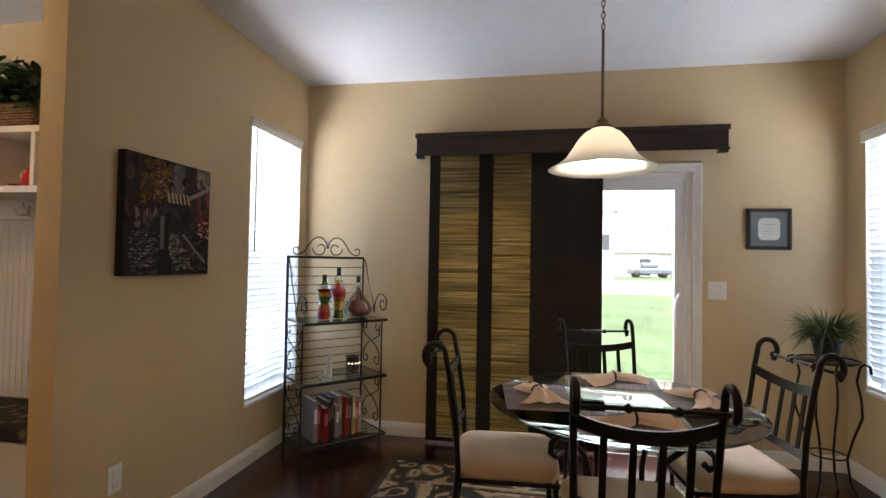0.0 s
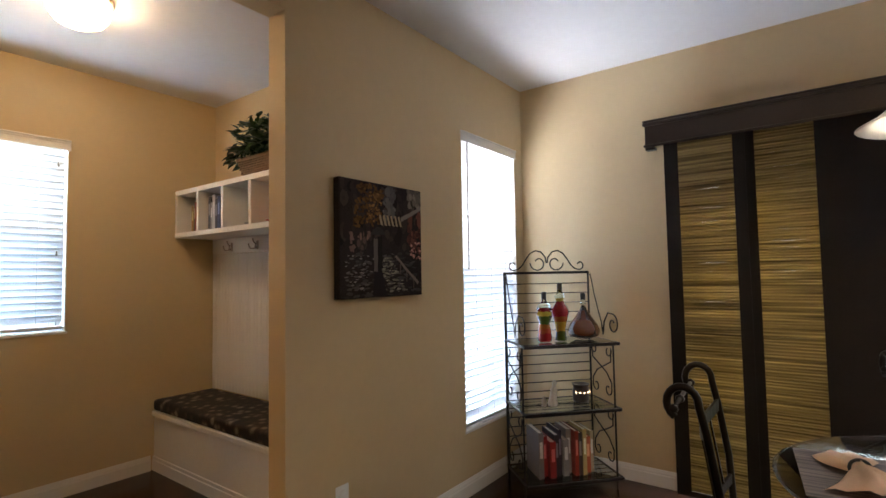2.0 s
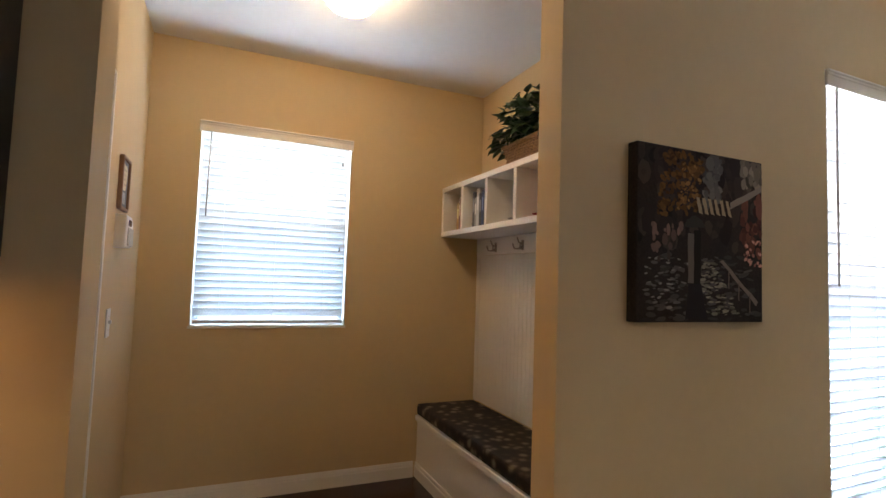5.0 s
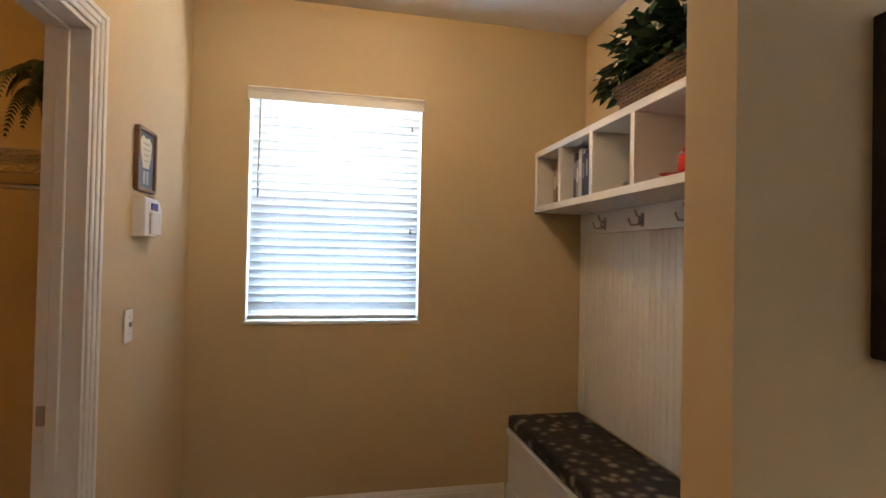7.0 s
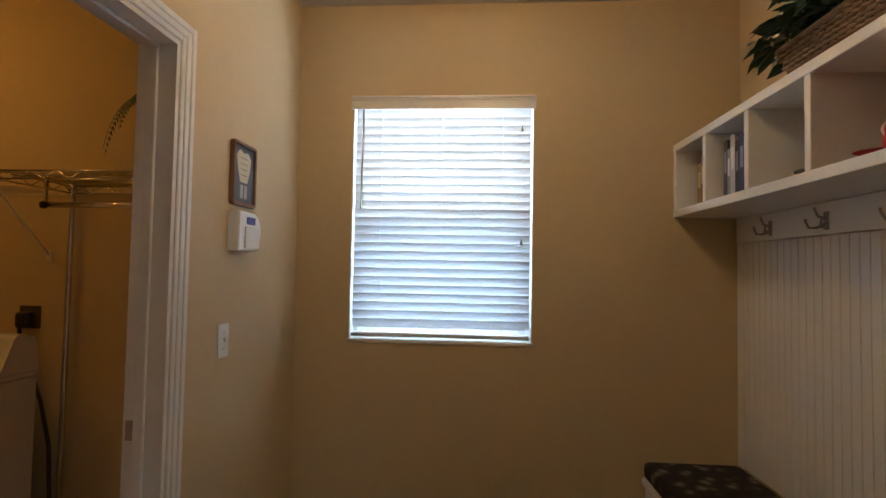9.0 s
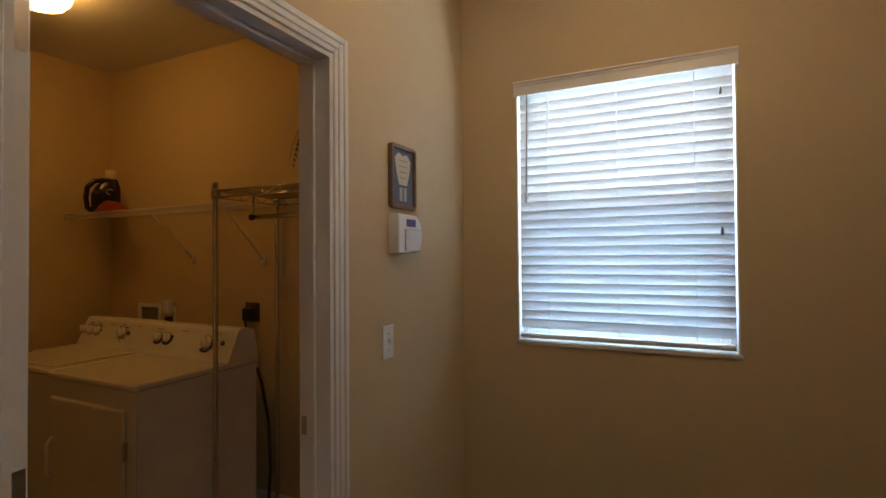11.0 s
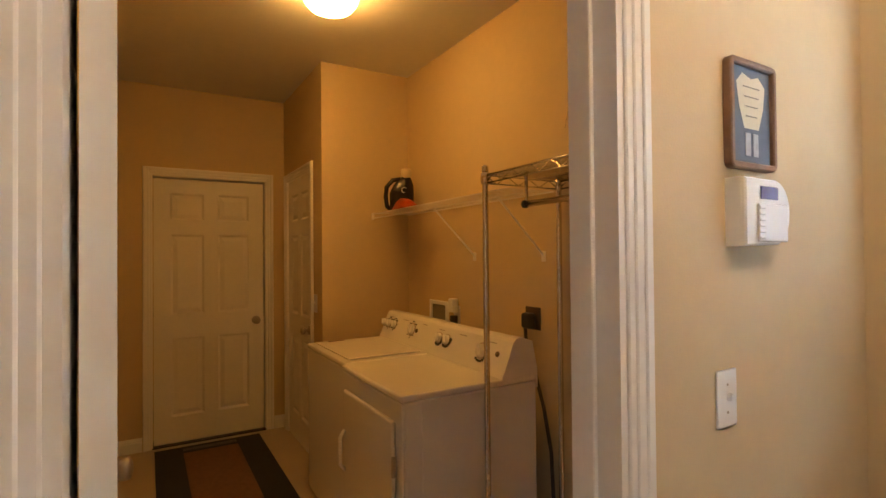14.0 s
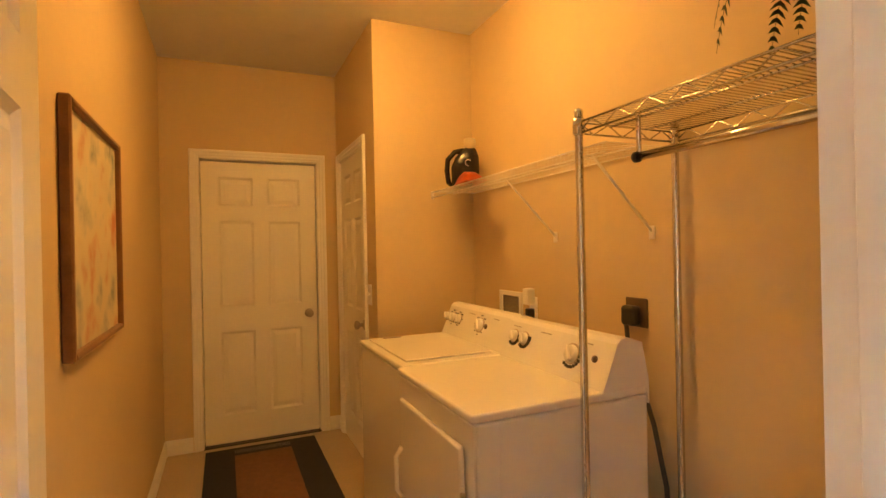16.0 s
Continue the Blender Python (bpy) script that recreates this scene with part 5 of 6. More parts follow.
ct = tagged(part("countertop", bx(-1.439, -0.82, -0.26, 0.60, 0.86, 0.90, 0.006), plain("brown_granite", (0.12, 0.08, 0.05), 0.2, var=0.5, scale=30)), "brown speckled stone countertop on the base cabinet", "countertop")

# ---- mudroom ----
bn = thing("mudroom_bench", (XM + XB) / 2, YN, 0, 0, "white built-in mudroom storage bench", "bench")
bw = (XB - XM) / 2
part("front_panel", bx(-bw + 0.001, bw - 0.001, -0.445, -0.427, 0, 0.380), M_TRIM, bn)
part("body", bx(-bw + 0.001, bw - 0.001, -0.426, -0.001, 0.0, 0.379), M_TRIM, bn)
part("seat_board", bx(-bw + 0.001, bw - 0.001, -0.463, -0.001, 0.381, 0.417, 0.004), M_TRIM, bn)
bbm = bx(-bw + 0.001, bw - 0.001, -0.459, -0.446, 0, 0.075, 0.002)
box(bbm, -bw + 0.001, bw - 0.001, -0.455, -0.446, 0.075, 0.10, 0.002)
part("bench_skirting", bbm, M_TRIM, bn)


def floral_mat():
    m, n, l, b = _mat("dark_floral_cloth")
    tc, vo, no = n.new("ShaderNodeTexCoord"), n.new("ShaderNodeTexVoronoi"), n.new("ShaderNodeTexNoise")
    vo.inputs["Scale"].default_value = 15
    no.inputs["Scale"].default_value, no.inputs["Detail"].default_value = 15, 4
    mx = n.new("ShaderNodeMath"); mx.operation = "MULTIPLY_ADD"; mx.inputs[1].default_value = 0.6
    rp = n.new("ShaderNodeValToRGB")
    e = rp.color_ramp.elements
    e[0].position, e[0].color = 0.46, (0.20, 0.17, 0.13, 1)
    e[1].position, e[1].color = 0.68, (0.045, 0.03, 0.024, 1)
    q = e.new(0.58); q.color = (0.11, 0.09, 0.07, 1)
    q = e.new(0.85); q.color = (0.012, 0.010, 0.010, 1)
    l.new(tc.outputs["Object"], vo.inputs["Vector"]); l.new(tc.outputs["Object"], no.inputs["Vector"])
    l.new(no.outputs["Fac"], mx.inputs[0]); l.new(vo.outputs["Distance"], mx.inputs[2]); l.new(mx.outputs[0], rp.inputs[0]); l.new(rp.outputs[0], b.inputs["Base Color"])
    b.inputs["Roughness"].default_value = 0.85
    return m


cu = tagged(part("bench_cushion", bx(XM + 0.005, XB - 0.005, 2.232, 2.676, 0.418, 0.497, 0.022, 3), floral_mat()), "dark floral cloth bench cushion on the white bench", "cushion")
wp = thing("beadboard_panel", (XM + XB) / 2, YN, 0.494, 0, "white beadboard wall panel with a hook rail", "wall panel", kind="structure")
bd = bmesh.new()
box(bd, -0.0212, 0.0212, -0.012, 0, 0.002, 1.045, 0.0012)
me = mesh_of(bd, "bead_board", M_TRIM)
nb = 44
for k in range(nb):
    shared("bead_board", me, wp, pose(-bw + (k + 0.5) * (2 * bw / nb), -0.001, 0, 0, 0, 0))
part("hook_rail", bx(-bw + 0.001, bw - 0.001, -0.022, -0.001, 1.047, 1.165, 0.003), M_TRIM, wp)
part("end_stile", bx(-bw + 0.001, -bw + 0.055, -0.018, -0.0135, 0.0, 1.046, 0.001), M_TRIM, wp)


def coat_hook(x):
    hk = thing("coat_hook", x, YN - 0.022, 1.588, 0, "brushed nickel double coat hook on the white rail", "coat hook", "coat hooks")
    part("back_plate", bx(-0.011, 0.011, -0.004, 0.0, -0.03, 0.035, 0.004, 2), M_NICKEL, hk)
    for sx in (-1, 1):
        part("prong", tube([(0, -0.004, -0.005), (sx * 0.012, -0.025, -0.022), (sx * 0.030, -0.042, -0.022), (sx * 0.042, -0.046, 0.0), (sx * 0.044, -0.046, 0.012)], 0.0045, 8), M_NICKEL, hk)
    part("upper_prong", tube([(0, -0.004, 0.01), (0, -0.03, 0.018), (0, -0.040, 0.040), (0, -0.042, 0.050)], 0.0045, 8), M_NICKEL, hk)


for k in range(5):
    coat_hook(-3.315 + 0.34 * k)

cb = thing("wall_cubby", (XM + XB) / 2, YN, 1.661, 0, "white wooden cubby shelf with six open cells", "shelf")
CH = 0.353
part("top_board", bx(-bw + 0.001, bw - 0.001, -0.316, -0.001, CH - 0.035, CH, 0.002), M_TRIM, cb)
part("bottom_board", bx(-bw + 0.001, bw - 0.001, -0.316, -0.001, 0, 0.035, 0.002), M_TRIM, cb)
part("back_board", bx(-bw + 0.002, bw - 0.002, -0.012, -0.002, 0.036, CH - 0.036), M_TRIM, cb)
cell = 2 * bw / 6
for k in range(7):
    cx = min(max(-bw + k * cell, -bw + 0.016), bw - 0.016)
    part("divider", bx(cx - 0.014, cx + 0.014, -0.315, -0.013, 0.0355, CH - 0.0355, 0.002), M_TRIM, cb)
ZC = 1.661 + 0.0355


def cell_x(k, f):
    return XM + cell * (k + f)


x = cell_x(0, 0.36)
for w, h, col, nm in ((0.034, 0.20, (0.36, 0.25, 0.09), "tan"), (0.022, 0.23, (0.16, 0.12, 0.10), "grey"), (0.028, 0.22, (0.35, 0.03, 0.02), "red"), (0.026, 0.19, (0.30, 0.02, 0.02), "red"), (0.03, 0.23, (0.05, 0.03, 0.03), "black")):
    book(x + w / 2, 2.64, ZC, 0, w, 0.20, h, col, group="books in the cubby", label="%s book standing in a white cubby cell" % nm)
    x += w + 0.001
x = cell_x(1, 0.16)
for w, h, col, nm in ((0.03, 0.24, (0.05, 0.05, 0.06), "dark grey"), (0.022, 0.20, (0.25, 0.25, 0.27), "grey"), (0.036, 0.25, (0.50, 0.50, 0.50), "black-and-white patterned"), (0.03, 0.22, (0.04, 0.04, 0.05), "black"), (0.035, 0.235, (0.03, 0.05, 0.12), "navy")):
    book(x + w / 2, 2.64, ZC, 0, w, 0.21, h, col, group="books in the cubby", label="%s book standing in a white cubby cell" % nm)
    x += w + 0.001


def cap(x, y, z, rz, col, brim_col, label):
    """A baseball cap: crown, brim, button and a small badge."""
    c = thing("baseball_cap", x, y, z, rz, label, "cap", "caps in the cubby")
    mt = plain("cap_cloth", col, 0.85, var=0.12, scale=20, bump=0.3, bscale=350)
    cr = lathe([(0.088, 0.0), (0.092, 0.03), (0.088, 0.07), (0.072, 0.105), (0.045, 0.128), (0.015, 0.137), (0.0, 0.138)], 24)
    for v in cr.verts:
        v.co.y *= 1.12
    part("crown", cr, mt, c)
    br = bmesh.new()
    a = [br.verts.new((0.088 * math.cos(radians(t)), -0.095 * math.sin(radians(t)) , 0.006)) for t in range(20, 161, 14)]
    b = [br.verts.new((0.085 * math.cos(radians(t)), -0.095 * math.sin(radians(t)) - 0.075 * math.sin(radians(t)), -0.0 + 0.004 * math.sin(radians(t)))) for t in range(20, 161, 14)]
    for k in range(len(a) - 1):
        br.faces.new((a[k], a[k + 1], b[k + 1], b[k]))
    bmesh.ops.solidify(br, geom=br.faces[:], thickness=0.004)
    part("brim", br, plain("brim_cloth", brim_col, 0.85, var=0.1, scale=20), c)
    part("button", lathe([(0.008, 0.135), (0.008, 0.140), (0.0, 0.143)], 10), mt, c)
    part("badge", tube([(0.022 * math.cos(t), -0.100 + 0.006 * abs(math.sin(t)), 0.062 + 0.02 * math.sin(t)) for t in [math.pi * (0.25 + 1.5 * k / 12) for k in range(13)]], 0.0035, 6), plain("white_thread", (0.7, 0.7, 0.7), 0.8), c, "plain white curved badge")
    return c


cap(cell_x(2, 0.76), 2.53, ZC + 0.006, 20, (0.02, 0.03, 0.09), (0.35, 0.35, 0.36), "navy baseball cap with a grey brim in a cubby cell")
cap(cell_x(3, 0.70), 2.53, ZC + 0.006, -15, (0.42, 0.015, 0.015), (0.40, 0.015, 0.015), "red baseball cap in a white cubby cell")

# basket with ivy on the cubby
bk = thing("ivy_basket", -2.60, 2.535, 2.0145, 0, "wicker basket of dark green ivy on the cubby top", "plant")
M_WICKER = plain("wicker", (0.22, 0.13, 0.065), 0.75, var=0.4, scale=40, bump=0.4, bscale=150)
core = bmesh.new()
b0 = [core.verts.new(p) for p in ((-0.20, -0.075, 0), (0.20, -0.075, 0), (0.20, 0.075, 0), (-0.20, 0.075, 0))]
b1 = [core.verts.new(p) for p in ((-0.245, -0.098, 0.125), (0.245, -0.098, 0.125), (0.245, 0.098, 0.125), (-0.245, 0.098, 0.125))]
core.faces.new(b0[::-1]); core.faces.new(b1)
for k in range(4):
    core.faces.new((b0[k], b0[(k + 1) % 4], b1[(k + 1) % 4], b1[k]))
part("basket_core", core, plain("dark_wicker", (0.07, 0.04, 0.02), 0.8), bk)
for r in range(9):
    z = 0.008 + r * 0.0145
    f = z / 0.125
    X, Y = 0.20 + 0.045 * f + 0.004, 0.075 + 0.023 * f + 0.004
    per = []
    for (ax, ay), (cx, cy) in (((-X, -Y), (X, -Y)), ((X, -Y), (X, Y)), ((X, Y), (-X, Y)), ((-X, Y), (-X, -Y))):
        n = int(math.hypot(cx - ax, cy - ay) / 0.016)
        nx, ny = (cy - ay), -(cx - ax)
        L_ = math.hypot(nx, ny)
        for k in range(n):
            t = k / n
            w = 0.0045 * math.cos(math.pi * (k + r))
            per.append((ax + (cx - ax) * t + nx / L_ * w, ay + (cy - ay) * t + ny / L_ * w, z))
    part("wicker_strand", tube(per, 0.0068, 5, closed=True), M_WICKER, bk)
part("rim", tube([(-0.25, -0.102, 0.132), (0.25, -0.102, 0.132), (0.25, 0.102, 0.132), (-0.25, 0.102, 0.132)], 0.010, 6, closed=True), M_WICKER, bk)


def broad_leaf(bm, c, d, up, L_, W_):
    d = Vector(d).normalized(); up = Vector(up).normalized()
    s_ = d.cross(up).normalized()
    up = s_.cross(d)
    mid = [Vector(c) + d * L_ * t + up * (-0.25 * L_ * t * t) for t in (0, 0.3, 0.65, 1.0)]
    ws = (0.15, 1.0, 0.75, 0.0)
    row = [(m - s_ * W_ * w + up * 0.12 * W_ * w, m, m + s_ * W_ * w + up * 0.12 * W_ * w) for m, w in zip(mid, ws)]
    vs = [[bm.verts.new(p) for p in r] for r in row]
    for a, b in zip(vs, vs[1:]):
        bm.faces.new((a[0], a[1], b[1], b[0])); bm.faces.new((a[1], a[2], b[2], b[1]))


M_IVY = plain("ivy_green", (0.022, 0.055, 0.016), 0.35, var=0.5, scale=30)
iv, rg = bmesh.new(), random.Random(21)
for k in range(620):
    u, v = rg.uniform(-1, 1), rg.uniform(-1, 1)
    top = rg.uniform(0.13, 0.38) * (1 - 0.35 * u * u)
    c = (u * 0.28, v * 0.14 - 0.01, top + 0.02)
    if abs(u) > 0.8:
        c = (u * 0.29, v * 0.13, rg.uniform(0.11, 0.25))
    broad_leaf(iv, c, (u + rg.uniform(-.8, .8), v + rg.uniform(-.9, .9), rg.uniform(-.7, .7)), (rg.uniform(-.4, .4), rg.uniform(-.6, .2), 1), rg.uniform(0.055, 0.10), rg.uniform(0.018, 0.032))
part("ivy_leaves", iv, M_IVY, bk)
for k in range(9):
    a = rg.uniform(-0.24, 0.24)
    part("stem", tube([(a * 0.5, 0, 0.12), (a * 0.9, rg.uniform(-.05, .05), 0.22), (a * 1.2, rg.uniform(-.08, .08), 0.30)], 0.003, 5), M_BARK, bk)


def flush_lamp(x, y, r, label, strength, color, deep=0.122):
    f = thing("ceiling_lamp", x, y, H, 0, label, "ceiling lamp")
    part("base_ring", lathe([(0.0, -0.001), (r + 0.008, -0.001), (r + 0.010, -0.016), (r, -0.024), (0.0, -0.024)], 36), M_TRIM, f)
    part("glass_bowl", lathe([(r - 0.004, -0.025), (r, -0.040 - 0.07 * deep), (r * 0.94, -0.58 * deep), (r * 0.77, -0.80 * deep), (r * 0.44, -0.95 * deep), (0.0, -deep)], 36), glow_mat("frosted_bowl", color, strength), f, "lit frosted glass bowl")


# wall items beside the laundry door
kp = thing("alarm_keypad", -2.99, YD, 1.524, 180, "white alarm keypad with a blue display and flip cover", "keypad")
kb = bmesh.new()
outline = [(-0.095, -0.075), (-0.095, 0.075)] + [(0.03 + 0.065 * math.sin(radians(a)), 0.075 * math.cos(radians(a))) for a in range(8, 173, 12)]
rings = [[kb.verts.new((x * f, y, z * f)) for x, z in outline] for y, f in ((-0.0005, 1.0), (-0.033, 1.0), (-0.040, 0.985), (-0.044, 0.94))]
for r0, r1 in zip(rings, rings[1:]):
    for k in range(len(outline)):
        kb.faces.new((r0[k], r0[(k + 1) % len(outline)], r1[(k + 1) % len(outline)], r1[k]))
kb.faces.new(rings[0][::-1]); kb.faces.new(rings[-1])
part("case", kb, M_VINYL, kp)
M_FLAP = plain("glossy_white", (0.80, 0.80, 0.80), 0.10, var=0.02)
flap = part("flip_cover", bx(-0.052, 0.070, -0.050, -0.0445, -0.066, 0.018, 0.003, 2), M_FLAP, kp)
for k in range(6):
    part("rib", bx(-0.052, -0.030, -0.0525, -0.0495, -0.060 + 0.013 * k, -0.053 + 0.013 * k, 0.0015), M_FLAP, flap)
part("display", bx(-0.035, 0.035, -0.0465, -0.0435, 0.028, 0.056, 0.001), plain("blue_display", (0.10, 0.10, 0.32), 0.15, var=0.1), kp, "dark blue display")
switch_plate(-2.884, YD, 1.12, 180, 1, "white single light switch on the tan wall")
cs = thing("chalkboard_sign", -2.987, YD, 1.745, 180, "small slate sign in a brown wooden frame", "picture frame")


def rounded_frame(hx, hz, wide, r, y0, y1):
    """A picture frame with rounded outer corners and a softened front edge, about the origin."""
    bm = bmesh.new()

    def loop(x, z, rad, y):
        pts = []
        for cx, cz, a0 in ((x - rad, z - rad, 0), (-x + rad, z - rad, 90), (-x + rad, -z + rad, 180), (x - rad, -z + rad, 270)):
            pts += [(cx + rad * math.cos(radians(a0 + k * 22.5)), y, cz + rad * math.sin(radians(a0 + k * 22.5))) for k in range(5)]
        return [bm.verts.new(p) for p in pts]
    e = 0.003
    loops = [loop(hx, hz, r, y0), loop(hx, hz, r, y1 + e), loop(hx - e, hz - e, r - e, y1), loop(hx - wide + e, hz - wide + e, 0.004, y1), loop(hx - wide, hz - wide, 0.003, y1 + e), loop(hx - wide, hz - wide, 0.003, y0)]
    for p, q in zip(loops, loops[1:] + loops[:1]):
        for k in range(len(p)):
            bm.faces.new((p[k], p[(k + 1) % len(p)], q[(k + 1) % len(p)], q[k]))
    bmesh.ops.recalc_face_normals(bm, faces=bm.faces[:])
    return bm


part("frame", rounded_frame(0.095, 0.123, 0.015, 0.016, -0.001, -0.020), plain("brown_wood", (0.20, 0.115, 0.07), 0.5, var=0.3, scale=30), cs)
part("slate", bx(-0.080, 0.080, -0.010, -0.002, -0.110, 0.110), plain("blue_slate", (0.10, 0.125, 0.17), 0.6, var=0.2, scale=20), cs)
cm = bmesh.new()
cm.faces.new([cm.verts.new((x, -0.0112, z)) for x, z in ((-0.030, -0.030), (0.030, -0.030), (0.050, 0.02), (0.058, 0.07), (0.03, 0.092), (0.0, 0.084), (-0.035, 0.094), (-0.060, 0.072), (-0.050, 0.02))])
part("cream_panel", cm, plain("cream_paint", (0.62, 0.58, 0.44), 0.8, var=0.06), cs)
for k in range(4):
    part("text_bar", bx(-0.034 + 0.004 * k, 0.034 - 0.004 * k, -0.0122, -0.0114, 0.063 - 0.022 * k, 0.0655 - 0.022 * k), plain("grey_ink", (0.25, 0.24, 0.2), 0.8), cs)
for xx in (-0.016, 0.016):
    part("painted_shape", bx(xx - 0.011, xx + 0.011, -0.0118, -0.0108, -0.092, -0.040), plain("pale_paint", (0.42, 0.44, 0.46), 0.8, var=0.3, scale=60), cs)
flush_lamp(-2.575, 1.435, 0.135, "lit frosted glass flush ceiling lamp in the mudroom", 29.0, (1.0, 0.66, 0.35), 0.151)

# ---- laundry room ----
flush_lamp(-2.575, -1.22, 0.135, "lit frosted glass flush ceiling lamp in the laundry", 24.5, (1.0, 0.485, 0.105))
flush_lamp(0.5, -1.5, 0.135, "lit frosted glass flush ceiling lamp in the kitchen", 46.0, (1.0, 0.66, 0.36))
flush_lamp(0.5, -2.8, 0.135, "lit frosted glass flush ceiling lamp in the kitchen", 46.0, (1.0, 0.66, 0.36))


def machine(name, y0, y1, xf, label, dryer):
    """A top-panel laundry machine whose front looks towards +x; local x runs back, y along the front."""
    w = y1 - y0
    m = thing(name, xf, (y0 + y1) / 2, 0.004, 0, label, name)
    hw, D, T = w / 2 - 0.003, 0.66, 0.900
    part("cabinet", bx(-D, -0.012, -hw, hw, 0.02, T - 0.03, 0.008, 2), M_APPL, m)
    part("front_panel", bx(-0.012, 0.0, -hw, hw, 0.03, T - 0.032, 0.005, 2), M_APPL, m)
    part("top", bx(-D, 0.006, -hw - 0.001, hw + 0.001, T - 0.028, T, 0.010, 3), M_APPL, m)
    for sx in (-0.06, -D + 0.06):
        for sy in (-1, 1):
            part("foot", lathe([(0.02, 0), (0.02, 0.022)], 10, at=(sx, sy * (hw - 0.05), -0.002)), M_BLACK, m)
    # console with a curved front
    prof = [(-0.47, T - 0.001), (-0.485, T + 0.03), (-0.515, T + 0.10), (-0.535, T + 0.150), (-0.550, T + 0.166), (-0.580, T + 0.170), (-0.640, T + 0.150), (-0.668, T + 0.02), (-0.668, T - 0.06), (-0.655, T - 0.001)]
    cbm = bmesh.new()
    ends = [[cbm.verts.new((x, y, z)) for x, z in prof] for y in (-hw, -hw + 0.006, hw - 0.006, hw)]
    for a, b in zip(ends, ends[1:]):
        for k in range(len(prof)):
            cbm.faces.new((a[k], a[(k + 1) % len(prof)], b[(k + 1) % len(prof)], b[k]))
    cbm.faces.new(ends[0]); cbm.faces.new(ends[-1][::-1])
    con = part("console", cbm, M_APPL, m)
    slope = math.degrees(math.atan2(0.12, 0.045))

    def on_console(y, h, dz=0.0):
        f = h / 0.12
        return pose(-0.4915 - 0.045 * f + 0.002, y, T + 0.035 + h, 0, slope + 2, 0)
    knobs = [(0.262, 0.058, 0.026), (0.185, 0.058, 0.026)] + ([(-0.13, 0.052, 0.034)] if dryer else [(0.33, 0.058, 0.024), (-0.06, 0.055, 0.034)])
    for ky, kh, kr in knobs:
        ky = -ky
        # taupe ring whose darker colour stands in for the dial's shadow
        part("dial_shade_ring", lathe([(kr * 1.16, -0.004), (kr * 1.16, 0.0035), (kr * 1.0, 0.0040)], 24), plain("taupe_dial_shade", (0.40, 0.34, 0.28), 0.5), con, "taupe ring painting the shade round the dial").matrix_basis = on_console(ky, kh)
        kn = lathe([(kr * 0.98, 0.0), (kr * 0.98, 0.006), (kr * 0.90, 0.009), (kr * 0.86, 0.016), (kr * 0.78, 0.019), (0.0, 0.019)], 24)
        gripper = bx(-kr * 0.86, kr * 0.86, -0.006, 0.006, 0.016, 0.028, 0.003)
        bmesh.ops.rotate(gripper, verts=gripper.verts, cent=(0, 0, 0), matrix=Matrix.Rotation(radians(35), 3, "Z"))
        tmp = bpy.data.meshes.new("grip")
        gripper.to_mesh(tmp); gripper.free(); kn.from_mesh(tmp); bpy.data.meshes.remove(tmp)
        k = part("dial", kn, M_APPL, con)
        k.matrix_basis = on_console(ky, kh)
        if kr > 0.025:
            tk = bmesh.new()
            for i in range(9 if dryer else 8):
                a, hs = radians((-35 + i * 17) if dryer else i * 45), 0.0058 if dryer else 0.003
                box(tk, kr * 1.42 * math.cos(a) - hs, kr * 1.42 * math.cos(a) + hs, kr * 1.42 * math.sin(a) - hs, kr * 1.42 * math.sin(a) + hs, -0.002, 0.0065)
            t = part("dial_marks", tk, M_BLACK, con, "dark dial markings")
            t.matrix_basis = on_console(ky, kh)
    bt = part("button", lathe([(0.013, 0), (0.012, 0.006), (0.0, 0.007)], 16), plain("brown_button", (0.10, 0.06, 0.03), 0.35), con, "dark push button")
    bt.matrix_basis = on_console(0.25 if dryer else 0.12, 0.055)
    for ly, lw_ in ((-0.26, 0.05), (-0.05, 0.06), (0.20, 0.045)):
        lb = part("label_bar", bx(-0.002, 0.002, -lw_ / 2, lw_ / 2, -0.002, 0.0045), plain("grey_print", (0.35, 0.33, 0.30), 0.6), con)
        lb.matrix_basis = on_console(ly, 0.098)
    if dryer:
        d = part("door", bx(0.001, 0.020, -hw + 0.055, hw - 0.05, 0.20, T - 0.105, 0.012, 3), M_APPL, m)
        part("handle", tube([(0.021, -hw + 0.085, 0.42), (0.045, -hw + 0.085, 0.45), (0.045, -hw + 0.085, 0.58), (0.021, -hw + 0.085, 0.61)], 0.010, 8), M_APPL, d)
        for sy in (-1, 1):
            part("side_panel", bx(-D + 0.02, -0.085, sy * hw, sy * (hw + 0.0025), 0.03, T - 0.034, 0.001), M_APPL, m)
        part("hinge", bx(0.004, 0.022, hw - 0.056, hw - 0.044, 0.58, 0.66, 0.002), M_NICKEL, d)
    else:
        lid = part("lid", bx(-0.45, -0.03, -hw + 0.05, hw - 0.05, T + 0.0005, T + 0.010, 0.005, 2), M_APPL, m)
        part("lid_grip", bx(-0.20, -0.10, -hw + 0.075, -hw + 0.088, T + 0.010, T + 0.0125), plain("dark_red_grip", (0.10, 0.02, 0.02), 0.4), lid, "dark label strip")
    return m


machine("washer", -1.93, -1.243, -2.652, "white top-loading washing machine with dials", False)
machine("dryer", -1.236, -0.568, -2.629, "white front-door clothes dryer with dials", True)

